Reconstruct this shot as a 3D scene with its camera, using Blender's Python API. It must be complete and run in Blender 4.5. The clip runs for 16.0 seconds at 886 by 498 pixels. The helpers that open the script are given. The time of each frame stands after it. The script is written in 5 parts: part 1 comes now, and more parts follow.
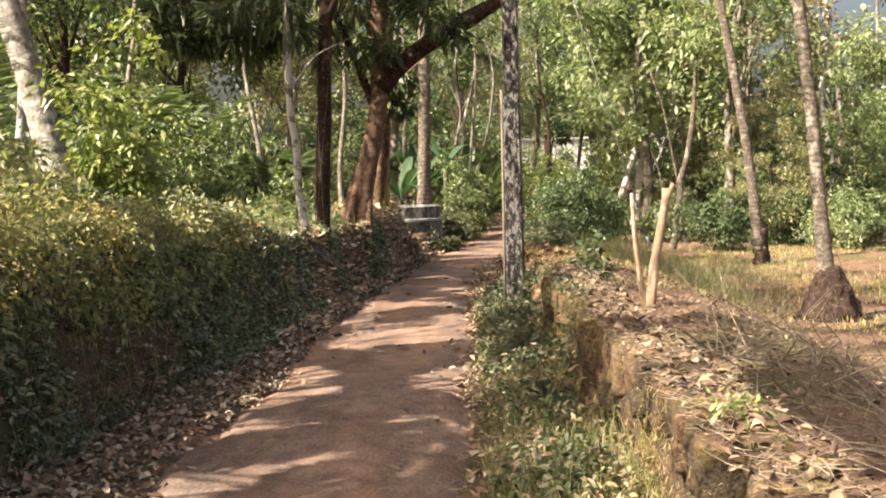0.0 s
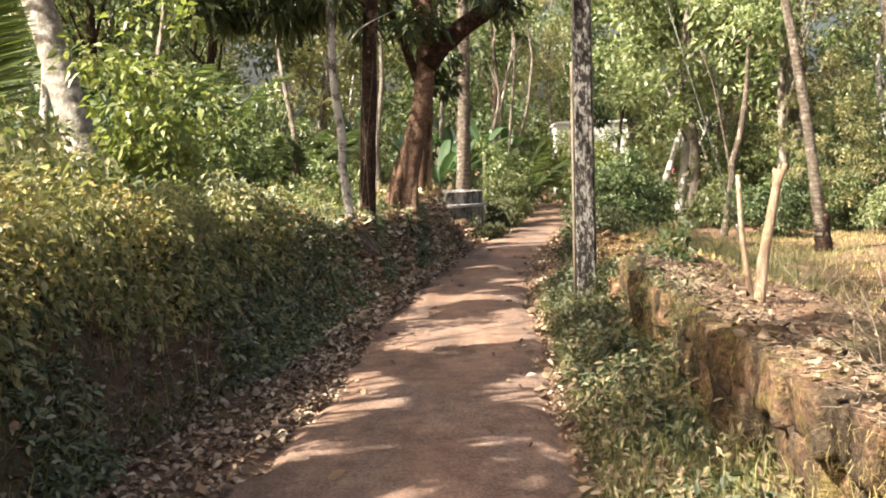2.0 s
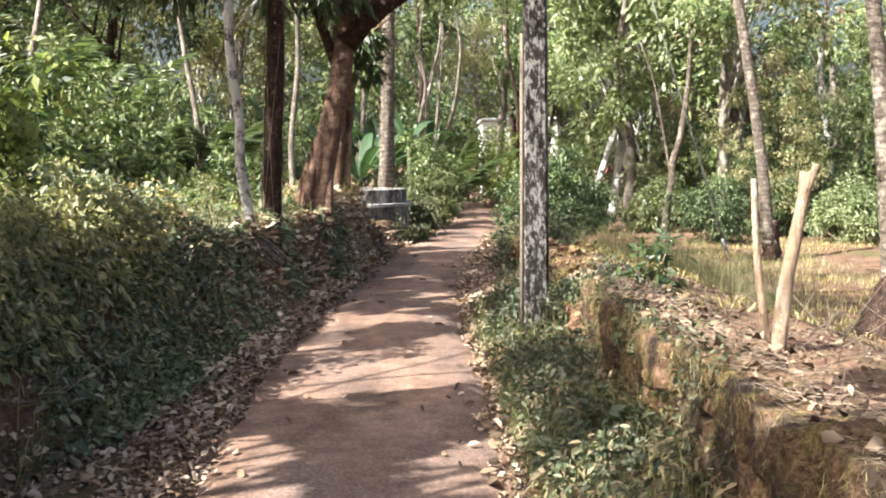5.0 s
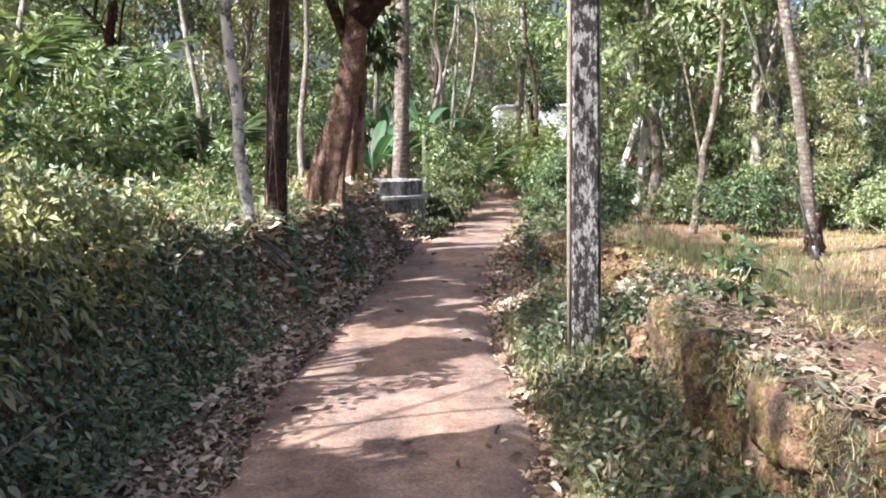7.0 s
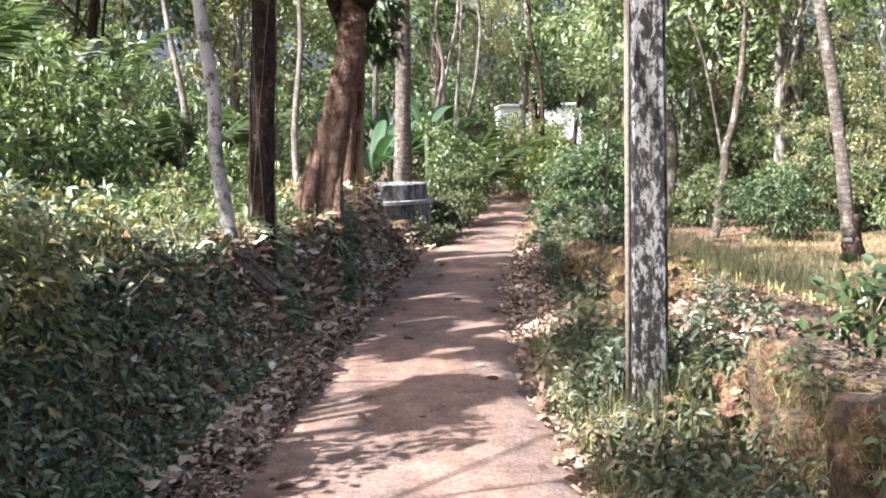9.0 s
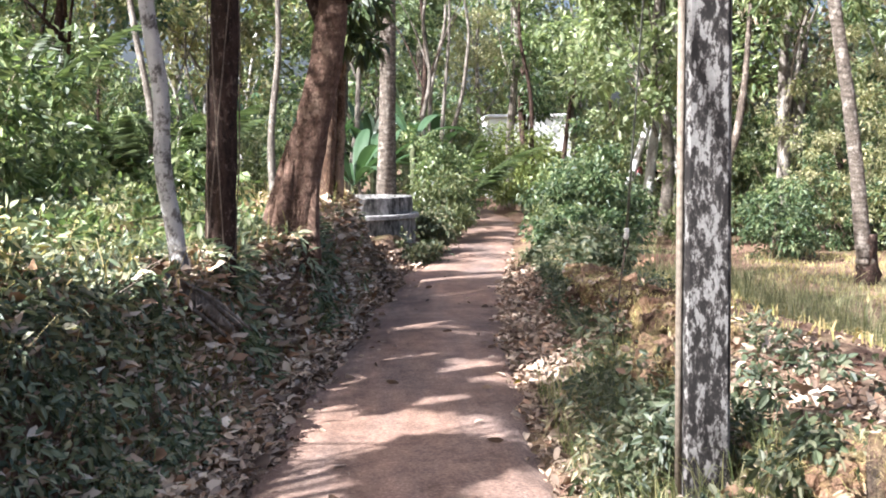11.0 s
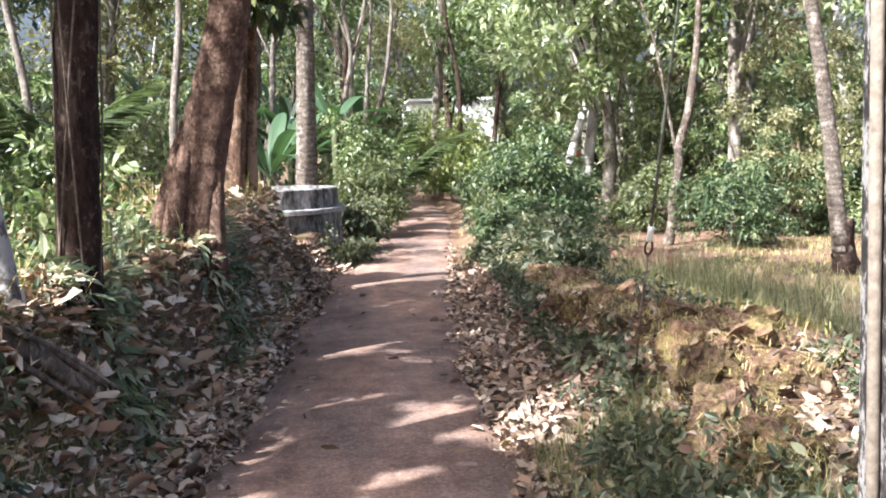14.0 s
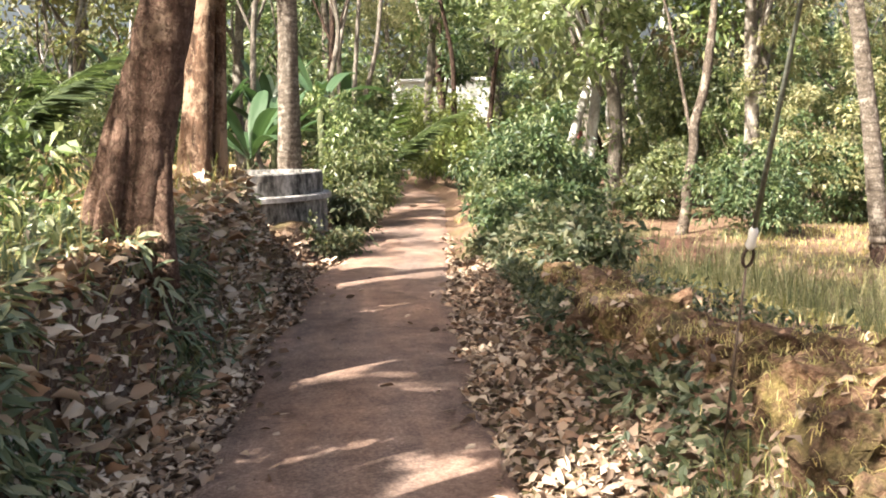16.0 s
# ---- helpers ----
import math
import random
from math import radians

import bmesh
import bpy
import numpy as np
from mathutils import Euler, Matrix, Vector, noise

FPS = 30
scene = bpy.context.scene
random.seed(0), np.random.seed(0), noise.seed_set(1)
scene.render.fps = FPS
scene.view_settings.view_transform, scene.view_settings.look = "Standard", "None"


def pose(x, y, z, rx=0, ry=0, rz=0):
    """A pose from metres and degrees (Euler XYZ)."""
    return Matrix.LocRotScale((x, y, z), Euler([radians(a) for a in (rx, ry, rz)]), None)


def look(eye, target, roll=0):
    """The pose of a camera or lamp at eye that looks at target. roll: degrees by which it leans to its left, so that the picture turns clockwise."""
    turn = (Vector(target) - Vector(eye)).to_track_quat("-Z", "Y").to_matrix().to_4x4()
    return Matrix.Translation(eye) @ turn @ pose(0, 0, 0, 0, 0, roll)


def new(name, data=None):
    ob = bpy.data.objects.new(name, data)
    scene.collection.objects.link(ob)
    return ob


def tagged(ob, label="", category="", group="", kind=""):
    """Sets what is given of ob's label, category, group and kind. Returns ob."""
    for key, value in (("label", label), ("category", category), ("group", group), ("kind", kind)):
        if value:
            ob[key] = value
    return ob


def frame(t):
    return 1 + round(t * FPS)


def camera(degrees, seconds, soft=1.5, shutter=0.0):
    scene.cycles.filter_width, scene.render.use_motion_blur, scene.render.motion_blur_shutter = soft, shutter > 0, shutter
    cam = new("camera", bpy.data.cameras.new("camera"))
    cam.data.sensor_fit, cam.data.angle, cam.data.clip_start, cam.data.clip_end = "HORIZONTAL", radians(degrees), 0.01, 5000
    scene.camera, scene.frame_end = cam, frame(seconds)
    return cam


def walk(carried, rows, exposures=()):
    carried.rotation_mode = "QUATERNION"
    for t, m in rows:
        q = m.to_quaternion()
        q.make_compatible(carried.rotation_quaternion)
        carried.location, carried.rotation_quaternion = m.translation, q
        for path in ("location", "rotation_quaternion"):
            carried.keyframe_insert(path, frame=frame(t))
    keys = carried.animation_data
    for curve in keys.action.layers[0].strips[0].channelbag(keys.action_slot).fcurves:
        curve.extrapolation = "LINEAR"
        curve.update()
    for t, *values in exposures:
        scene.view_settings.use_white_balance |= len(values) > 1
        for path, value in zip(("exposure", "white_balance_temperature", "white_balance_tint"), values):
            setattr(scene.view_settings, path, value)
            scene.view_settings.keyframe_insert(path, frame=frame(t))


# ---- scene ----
cam = camera(46.2, 16.0, 1.9)
PATH = [
    (0, (0.683, -0.454, 1.523), (0.628, 1.541, 1.393), -1.5),
    (0.5, (0.563, -0.262, 1.508), (0.442, 1.73, 1.383), -1.1),
    (1, (0.535, 0.031, 1.493), (0.366, 2.019, 1.366), -1.2),
    (1.5, (0.451, 0.273, 1.481), (0.321, 2.264, 1.341), -1.0),
    (2, (0.299, 0.548, 1.504), (0.194, 2.539, 1.347), -1.7),
    (2.5, (0.245, 0.848, 1.491), (0.185, 2.84, 1.319), -1.7),
    (3, (0.27, 1.174, 1.516), (0.231, 3.167, 1.352), -1.4),
    (3.5, (0.242, 1.424, 1.52), (0.254, 3.415, 1.338), -0.7),
    (4, (0.258, 1.837, 1.482), (0.274, 3.831, 1.338), -0.7),
    (4.2, (0.266, 1.981, 1.474), (0.3, 3.975, 1.315), -0.8),
    (6.3, (0.187, 3.195, 1.538), (0.237, 5.186, 1.364), -0.5),
    (6.5, (0.182, 3.312, 1.54), (0.227, 5.302, 1.355), -0.3),
    (7, (0.135, 3.727, 1.525), (0.158, 5.718, 1.335), -0.8),
    (7.5, (0.132, 4.12, 1.507), (0.198, 6.11, 1.315), -0.8),
    (8, (0.129, 4.497, 1.496), (0.186, 6.488, 1.322), -0.6),
    (8.5, (0.048, 4.821, 1.506), (0.068, 6.812, 1.32), -1.2),
    (8.7, (0.034, 4.955, 1.502), (0.059, 6.946, 1.316), -1.4),
    (10.8, (-0.015, 6.254, 1.502), (0.018, 8.245, 1.315), -1.1),
    (11, (-0.017, 6.378, 1.508), (0.042, 8.37, 1.342), -0.8),
    (11.5, (-0.047, 6.723, 1.501), (0.056, 8.713, 1.333), -1.0),
    (12, (-0.088, 7.018, 1.485), (0.049, 9.008, 1.342), -1.3),
    (12.5, (-0.091, 7.335, 1.478), (0.068, 9.322, 1.318), -0.8),
    (13, (-0.119, 7.649, 1.471), (0.055, 9.634, 1.299), -0.8),
    (13.5, (-0.138, 7.991, 1.47), (0.043, 9.976, 1.305), -1.8),
    (14, (-0.113, 8.319, 1.463), (0.099, 10.298, 1.271), -1.8),
    (14.5, (-0.075, 8.669, 1.445), (0.128, 10.651, 1.268), -1.7),
    (15, (-0.06, 9.038, 1.43), (0.147, 11.02, 1.259), -2.3),
    (15.5, (-0.032, 9.386, 1.423), (0.2, 11.362, 1.224), -2.2),
    (16, (-0.043, 9.746, 1.418), (0.187, 11.72, 1.194), -1.8),
]
walk(cam, [(t, look(eye, target, roll)) for t, eye, target, roll in PATH],
     [(0, 1.95, 6900, 11), (1.0, 2.05, 6850, 11), (4.2, 2.13, 6350, 9), (6.3, 2.19, 5500, 11), (11, 2.31, 5450, 14), (14.9, 2.3, 5450, 13), (15.5, 2.38, 6050, 11), (16, 2.4, 6350, 11)])
SKY, SUNLIGHT = 0.078, 5.0

# ---- light ----
SUN = Vector((-0.60, -0.36, 0.71)).normalized()
world = bpy.data.worlds.new("sky")
scene.world = world
world.use_nodes = True
wn = world.node_tree.nodes
sky = wn.new("ShaderNodeTexSky")
sky.sky_type = "NISHITA"
sky.sun_disc = False
sky.sun_elevation = math.asin(SUN.z)
sky.sun_rotation = math.atan2(SUN.x, SUN.y)
sky.air_density, sky.dust_density, sky.ozone_density = 1.0, 10.0, 0.4
wn["Background"].inputs["Strength"].default_value = SKY
world.node_tree.links.new(sky.outputs[0], wn["Background"].inputs["Color"])
lamp = bpy.data.lights.new("sun", "SUN")
lamp.energy, lamp.angle, lamp.color = SUNLIGHT, radians(0.5), (1.0, 0.92, 0.79)
sun = new("sun", lamp)
sun.matrix_world = look(SUN * 60, (0, 0, 0))


# ---- materials ----
def material(name, rough=0.8, spec=0.3):
    m = bpy.data.materials.new(name)
    m.use_nodes = True
    nt = m.node_tree
    b = nt.nodes["Principled BSDF"]
    b.inputs["Roughness"].default_value = rough
    b.inputs["Specular IOR Level"].default_value = spec
    return m, nt, b


def nd(nt, kind, **sets):
    n = nt.nodes.new(kind)
    for key, value in sets.items():
        n.inputs[key.replace("_", " ")].default_value = value
    return n


def ramp(nt, fac, stops):
    r = nt.nodes.new("ShaderNodeValToRGB")
    e = r.color_ramp.elements
    while len(e) < len(stops):
        e.new(0.5)
    for k, (p, c) in zip(e, stops):
        k.position, k.color = p, (*c, 1)
    nt.links.new(fac, r.inputs[0])
    return r.outputs[0]


def mixc(nt, fac, a, b, mode="MIX"):
    m = nt.nodes.new("ShaderNodeMix")
    m.data_type, m.blend_type = "RGBA", mode
    for sock, v in ((m.inputs[0], fac), (m.inputs[6], a), (m.inputs[7], b)):
        if hasattr(v, "is_output"):
            nt.links.new(v, sock)
        elif isinstance(v, tuple):
            sock.default_value = (*v, 1)
        else:
            sock.default_value = v
    return m.outputs[2]


def place_coord(nt, scale=(1, 1, 1)):
    g = nt.nodes.new("ShaderNodeNewGeometry")
    mp = nt.nodes.new("ShaderNodeMapping")
    mp.inputs["Scale"].default_value = scale
    nt.links.new(g.outputs["Position"], mp.inputs[0])
    return mp.outputs[0]


def noise_tex(nt, vec, scale, detail=4, rough=0.6):
    n = nd(nt, "ShaderNodeTexNoise", Scale=scale, Detail=detail, Roughness=rough)
    nt.links.new(vec, n.inputs["Vector"])
    return n.outputs["Fac"]


def bump(nt, b, height, strength=0.5, dist=0.02):
    n = nd(nt, "ShaderNodeBump", Strength=strength, Distance=dist)
    nt.links.new(height, n.inputs["Height"])
    nt.links.new(n.outputs[0], b.inputs["Normal"])


def leaf_mat(name, colours, translucent=0.35, rough=0.42, spec=0.5, patch=0.6, dusty=0.28):
    """Leaves: each leaf its own tone, and drifts of tone over a metre or so; dusty is the share of haze grey mixed in.
    """
    m, nt, b = material(name, rough, spec)
    g = nt.nodes.new("ShaderNodeNewGeometry")
    n = len(colours)
    # Haze painted into the colours: greyed towards their own brightness, then lifted.
    dust_haze = 0.0 if rough > 0.68 else dusty
    colours = [tuple(1.12 * (q * (1 - dust_haze) + dust_haze * (0.3 * c[0] + 0.6 * c[1] + 0.1 * c[2]) * w) for q, w in zip(c, (1.0, 1.0, 0.85))) for c in colours]
    col = ramp(nt, g.outputs["Random Per Island"], [((i + 0.5) / n, c) for i, c in enumerate(colours)])
    v = place_coord(nt)
    tone = ramp(nt, noise_tex(nt, v, 0.9, 3), [(0.3, (0.55, 0.55, 0.5)), (0.7, (1.25, 1.2, 1.0))])
    col = mixc(nt, patch, col, tone, "MULTIPLY")
    nt.links.new(col, b.inputs["Base Color"])
    if translucent:
        t = nt.nodes.new("ShaderNodeBsdfTranslucent")
        tint = mixc(nt, 1.0, col, (1.25, 1.36, 0.85), "MULTIPLY")
        nt.links.new(tint, t.inputs["Color"])
        mx = nt.nodes.new("ShaderNodeMixShader")
        mx.inputs[0].default_value = translucent
        nt.links.new(b.outputs[0], mx.inputs[1])
        nt.links.new(t.outputs[0], mx.inputs[2])
        nt.links.new(mx.outputs[0], nt.nodes["Material Output"].inputs[0])
    return m


def bark_mat(name, dark, mid, light, stretch=0.22, scale=18, patch_scale=3.0, cut=(0.52, 0.6), strength=1.0, rings=0.0, cracks=0.14, ring_mix=0.6):
    """Bark: cracked upright plates or rings, with paler patches at two sizes, lichen on most."""
    m, nt, b = material(name, 0.92, 0.12)
    v = place_coord(nt, (1, 1, stretch))
    fur = noise_tex(nt, v, scale, 8, 0.75)
    vor = nd(nt, "ShaderNodeTexVoronoi", Scale=scale * 1.6)
    vor.feature = "DISTANCE_TO_EDGE"
    nt.links.new(v, vor.inputs["Vector"])
    crack = ramp(nt, vor.outputs["Distance"], [(0.0, (0.25, 0.25, 0.25)), (0.12, (1, 1, 1))])
    base = mixc(nt, cracks, ramp(nt, fur, [(0.36, dark), (0.62, mid)]), crack, "MULTIPLY")
    v2 = place_coord(nt, (1, 1, 0.7))
    big = ramp(nt, noise_tex(nt, v2, patch_scale, 6, 0.75), [(cut[0], (0, 0, 0)), (cut[1], (1, 1, 1))])
    small = ramp(nt, noise_tex(nt, v2, patch_scale * 6, 4, 0.7), [(0.56, (0, 0, 0)), (0.64, (0.8, 0.8, 0.8))])
    pat = mixc(nt, 1.0, big, small, "LIGHTEN")
    col = mixc(nt, pat, base, mixc(nt, 0.35, light, base))
    if rings:
        w = nd(nt, "ShaderNodeTexWave", Scale=rings, Distortion=9.0, Detail=4.0)
        w.bands_direction = "Z"
        nt.links.new(place_coord(nt), w.inputs["Vector"])
        col = mixc(nt, ring_mix, col, ramp(nt, w.outputs["Fac"], [(0.0, (0.35, 0.33, 0.31)), (0.5, (1.05, 1.05, 1.05))]), "MULTIPLY")
    nt.links.new(col, b.inputs["Base Color"])
    bump(nt, b, mixc(nt, cracks, fur, crack), strength, 0.03)
    return m


def soil_mat():
    m, nt, b = material("laterite_soil", 0.95, 0.1)
    v = place_coord(nt)
    big, mid, fine = noise_tex(nt, v, 0.55, 4), noise_tex(nt, v, 5, 5, 0.7), noise_tex(nt, v, 45, 4, 0.7)
    soil = ramp(nt, mid, [(0.3, (0.075, 0.042, 0.030)), (0.5, (0.135, 0.078, 0.054)), (0.7, (0.20, 0.118, 0.082))])
    litter = ramp(nt, fine, [(0.35, (0.07, 0.045, 0.03)), (0.55, (0.19, 0.13, 0.085)), (0.72, (0.36, 0.27, 0.18))])
    green = ramp(nt, fine, [(0.35, (0.035, 0.045, 0.015)), (0.7, (0.13, 0.13, 0.05))])
    col = mixc(nt, ramp(nt, mid, [(0.42, (0, 0, 0)), (0.58, (1, 1, 1))]), soil, litter)
    col = mixc(nt, ramp(nt, big, [(0.5, (0, 0, 0)), (0.64, (0.75, 0.75, 0.75))]), col, green)
    nt.links.new(col, b.inputs["Base Color"])
    bump(nt, b, fine, 0.8, 0.03)
    return m


def road_mat():
    m, nt, b = material("worn_asphalt", 0.9, 0.2)
    v = place_coord(nt)
    vl = place_coord(nt, (1.6, 0.35, 1))
    big, mid, grit, fine = noise_tex(nt, vl, 0.9, 4), noise_tex(nt, v, 5, 6, 0.75), noise_tex(nt, v, 55, 4, 0.8), noise_tex(nt, v, 190, 2, 0.8)
    grey = ramp(nt, grit, [(0.32, (0.06, 0.047, 0.042)), (0.52, (0.13, 0.10, 0.088)), (0.70, (0.27, 0.22, 0.19))])
    dust_haze = ramp(nt, grit, [(0.3, (0.13, 0.08, 0.058)), (0.5, (0.225, 0.145, 0.106)), (0.72, (0.36, 0.25, 0.19))])
    col = mixc(nt, ramp(nt, big, [(0.36, (0.1, 0.1, 0.1)), (0.62, (0.85, 0.85, 0.85))]), grey, dust_haze)
    col = mixc(nt, 0.85, col, ramp(nt, mid, [(0.32, (0.58, 0.55, 0.53)), (0.68, (1.3, 1.25, 1.2))]), "MULTIPLY")
    stain = noise_tex(nt, place_coord(nt, (1, 0.5, 1)), 1.9, 5, 0.65)
    col = mixc(nt, 0.8, col, ramp(nt, stain, [(0.38, (0.74, 0.71, 0.69)), (0.6, (1.32, 1.3, 1.29))]), "MULTIPLY")
    col = mixc(nt, 0.4, col, ramp(nt, fine, [(0.35, (0.5, 0.5, 0.5)), (0.65, (1.4, 1.4, 1.4))]), "MULTIPLY")
    nt.links.new(col, b.inputs["Base Color"])
    bump(nt, b, mixc(nt, 0.5, grit, fine), 0.7, 0.01)
    return m


def laterite_mat(name="weathered_laterite", black=0.9):
    m, nt, b = material(name, 0.95, 0.1)
    v = place_coord(nt)
    info = nt.nodes.new("ShaderNodeObjectInfo")
    mid, fine = noise_tex(nt, v, 6, 6, 0.7), noise_tex(nt, v, 38, 4, 0.75)
    red = ramp(nt, fine, [(0.3, (0.07, 0.042, 0.028)), (0.5, (0.19, 0.115, 0.075)), (0.72, (0.37, 0.26, 0.175))])
    moss = ramp(nt, fine, [(0.3, (0.05, 0.042, 0.018)), (0.7, (0.27, 0.22, 0.09))])
    blackish = ramp(nt, fine, [(0.3, (0.03, 0.025, 0.02)), (0.7, (0.12, 0.095, 0.075))])
    col = mixc(nt, ramp(nt, mid, [(0.46, (0, 0, 0)), (0.58, (0.9, 0.9, 0.9))]), red, moss)
    col = mixc(nt, ramp(nt, noise_tex(nt, v, 3.1, 4), [(0.44, (0, 0, 0)), (0.58, (black, black, black))]), col, blackish)
    tone = ramp(nt, info.outputs["Random"], [(0, (0.62, 0.6, 0.58)), (1, (1.1, 1.06, 1.0))])
    col = mixc(nt, 1.0, col, tone, "MULTIPLY")
    nt.links.new(col, b.inputs["Base Color"])
    bump(nt, b, fine, 1.0, 0.035)
    return m


def concrete_mat(name, dark, mid, light, cut, scale=9):
    """Old concrete under black algae, in upright streaks."""
    m, nt, b = material(name, 0.9, 0.2)
    v = place_coord(nt, (1, 1, 0.45))
    streak = noise_tex(nt, v, scale, 6, 0.72)
    v2 = place_coord(nt)
    fine = noise_tex(nt, v2, 60, 4, 0.7)
    col = ramp(nt, streak, [(cut[0], dark), (cut[1], mid), (cut[2], light)])
    col = mixc(nt, 0.35, col, ramp(nt, fine, [(0.3, (0.3, 0.3, 0.3)), (0.7, (1.4, 1.4, 1.4))]), "MULTIPLY")
    nt.links.new(col, b.inputs["Base Color"])
    bump(nt, b, streak, 0.4, 0.01)
    return m


def plain_mat(name, a, c, scale=12, rough=0.8, spec=0.25, metal=0.0, strength=0.3):
    m, nt, b = material(name, rough, spec)
    v = place_coord(nt)
    f = noise_tex(nt, v, scale, 5, 0.65)
    nt.links.new(ramp(nt, f, [(0.3, a), (0.7, c)]), b.inputs["Base Color"])
    b.inputs["Metallic"].default_value = metal
    bump(nt, b, f, strength, 0.01)
    return m


SOIL, ROAD, LATERITE = soil_mat(), road_mat(), laterite_mat()
GREEN_DARK = leaf_mat("mango_leaf", [(0.022, 0.045, 0.012), (0.035, 0.065, 0.016), (0.05, 0.085, 0.02), (0.09, 0.11, 0.03)], 0.3, 0.4)
GREEN_MID = leaf_mat("shrub_leaf", [(0.05, 0.085, 0.022), (0.085, 0.125, 0.032), (0.125, 0.165, 0.042), (0.19, 0.205, 0.065)], 0.4, dusty=0.42)
# Sun glare on leaves is put into these paler tones.
GREEN_LIGHT = leaf_mat("sunlit_leaf", [(0.095, 0.15, 0.045), (0.15, 0.225, 0.065), (0.21, 0.295, 0.09), (0.34, 0.39, 0.19)], 0.38, dusty=0.46)
GREEN_FRESH = leaf_mat("fresh_green_leaf", [(0.04, 0.09, 0.018), (0.08, 0.155, 0.03), (0.14, 0.23, 0.05), (0.27, 0.33, 0.12)], 0.33, 0.42, 0.5, 0.75, 0.42)
GREEN_COOL = leaf_mat("cool_green_leaf", [(0.022, 0.05, 0.022), (0.045, 0.085, 0.035), (0.085, 0.14, 0.055), (0.165, 0.205, 0.095)], 0.35, 0.45, 0.4, 0.7, 0.22)
GREEN_YELLOW = leaf_mat("yellow_green_leaf", [(0.11, 0.16, 0.03), (0.17, 0.22, 0.04), (0.25, 0.28, 0.055)], 0.35)
DRY_PALE = leaf_mat("pale_dead_leaf", [(0.20, 0.13, 0.085), (0.38, 0.285, 0.20), (0.52, 0.41, 0.31), (0.66, 0.56, 0.45), (0.32, 0.19, 0.115)], 0.0, 0.75, 0.2, 0.4)
WITHERED = leaf_mat("withered_leaf", [(0.10, 0.085, 0.05), (0.17, 0.145, 0.085), (0.15, 0.16, 0.075), (0.30, 0.25, 0.17), (0.20, 0.12, 0.075)], 0.35, 0.65)
HERB_DARK = leaf_mat("narrow_herb_leaf", [(0.06, 0.10, 0.05), (0.12, 0.18, 0.085), (0.20, 0.27, 0.14), (0.34, 0.36, 0.22)], 0.25, 0.5, 0.45, 0.6, 0.4)
HERB_TEAL = leaf_mat("bank_herb_leaf", [(0.05, 0.08, 0.042), (0.12, 0.16, 0.085), (0.20, 0.235, 0.13), (0.34, 0.33, 0.20)], 0.25, 0.55, 0.45)
WEED = leaf_mat("verge_weed_leaf", [(0.025, 0.042, 0.016), (0.045, 0.07, 0.027), (0.075, 0.095, 0.042), (0.14, 0.14, 0.08)], 0.25, 0.55)
GREEN_DUSTY = leaf_mat("dusty_leaf", [(0.12, 0.135, 0.055), (0.20, 0.21, 0.09), (0.285, 0.275, 0.13), (0.38, 0.335, 0.19)], 0.42, 0.6)
HERB = leaf_mat("herb_leaf", [(0.035, 0.055, 0.02), (0.06, 0.085, 0.032), (0.10, 0.115, 0.048), (0.18, 0.165, 0.09)], 0.3, 0.6)
DRY = leaf_mat("dead_leaf", [(0.10, 0.07, 0.052), (0.19, 0.138, 0.105), (0.29, 0.222, 0.172), (0.43, 0.35, 0.28), (0.24, 0.15, 0.10)], 0.0, 0.75, 0.2, 0.45)
DRY_DARK = leaf_mat("dark_dead_leaf", [(0.06, 0.04, 0.028), (0.11, 0.075, 0.05), (0.17, 0.12, 0.085), (0.26, 0.20, 0.145)], 0.0, 0.8, 0.15, 0.35)
STRAW = leaf_mat("dry_grass", [(0.30, 0.23, 0.10), (0.40, 0.32, 0.15), (0.25, 0.25, 0.08), (0.50, 0.42, 0.22)], 0.3, 0.7)
GRASS = leaf_mat("green_grass", [(0.07, 0.10, 0.02), (0.13, 0.16, 0.035), (0.22, 0.22, 0.06), (0.30, 0.27, 0.09)], 0.3, 0.6)
PALM = leaf_mat("palm_leaflet", [(0.055, 0.09, 0.035), (0.09, 0.135, 0.05), (0.13, 0.18, 0.06)], 0.4, 0.4, 0.4)
PALM_LIGHT = leaf_mat("young_palm_leaflet", [(0.12, 0.20, 0.03), (0.18, 0.27, 0.04), (0.24, 0.33, 0.05)], 0.5, 0.4)
BANANA = leaf_mat("banana_leaf", [(0.022, 0.055, 0.024), (0.036, 0.078, 0.034), (0.055, 0.105, 0.046)], 0.25, 0.4, 0.45, 0.5, 0.15)
BARK_DARK = bark_mat("dark_bark", (0.014, 0.010, 0.008), (0.06, 0.037, 0.028), (0.20, 0.14, 0.105), 0.4, 17, 4.0, (0.585, 0.64), 1.3)
BARK_RED = bark_mat("reddish_bark", (0.10, 0.062, 0.045), (0.25, 0.155, 0.112), (0.42, 0.30, 0.215), 0.7, 22, cut=(0.56, 0.62), patch_scale=5.5, rings=3.2, cracks=0.2, strength=1.6, ring_mix=0.3)
# The ochre's strong dark mottling is painted in for broken shade on the stems.
BARK_OCHRE = bark_mat("ochre_bark", (0.04, 0.024, 0.017), (0.19, 0.115, 0.075), (0.46, 0.33, 0.23), 0.35, 14, cut=(0.50, 0.58), patch_scale=3.6, strength=1.4)
BARK_PALE = bark_mat("pale_bark", (0.04, 0.034, 0.03), (0.17, 0.155, 0.14), (0.50, 0.485, 0.455), 0.9, 12, 6.5, (0.44, 0.49), 0.8)
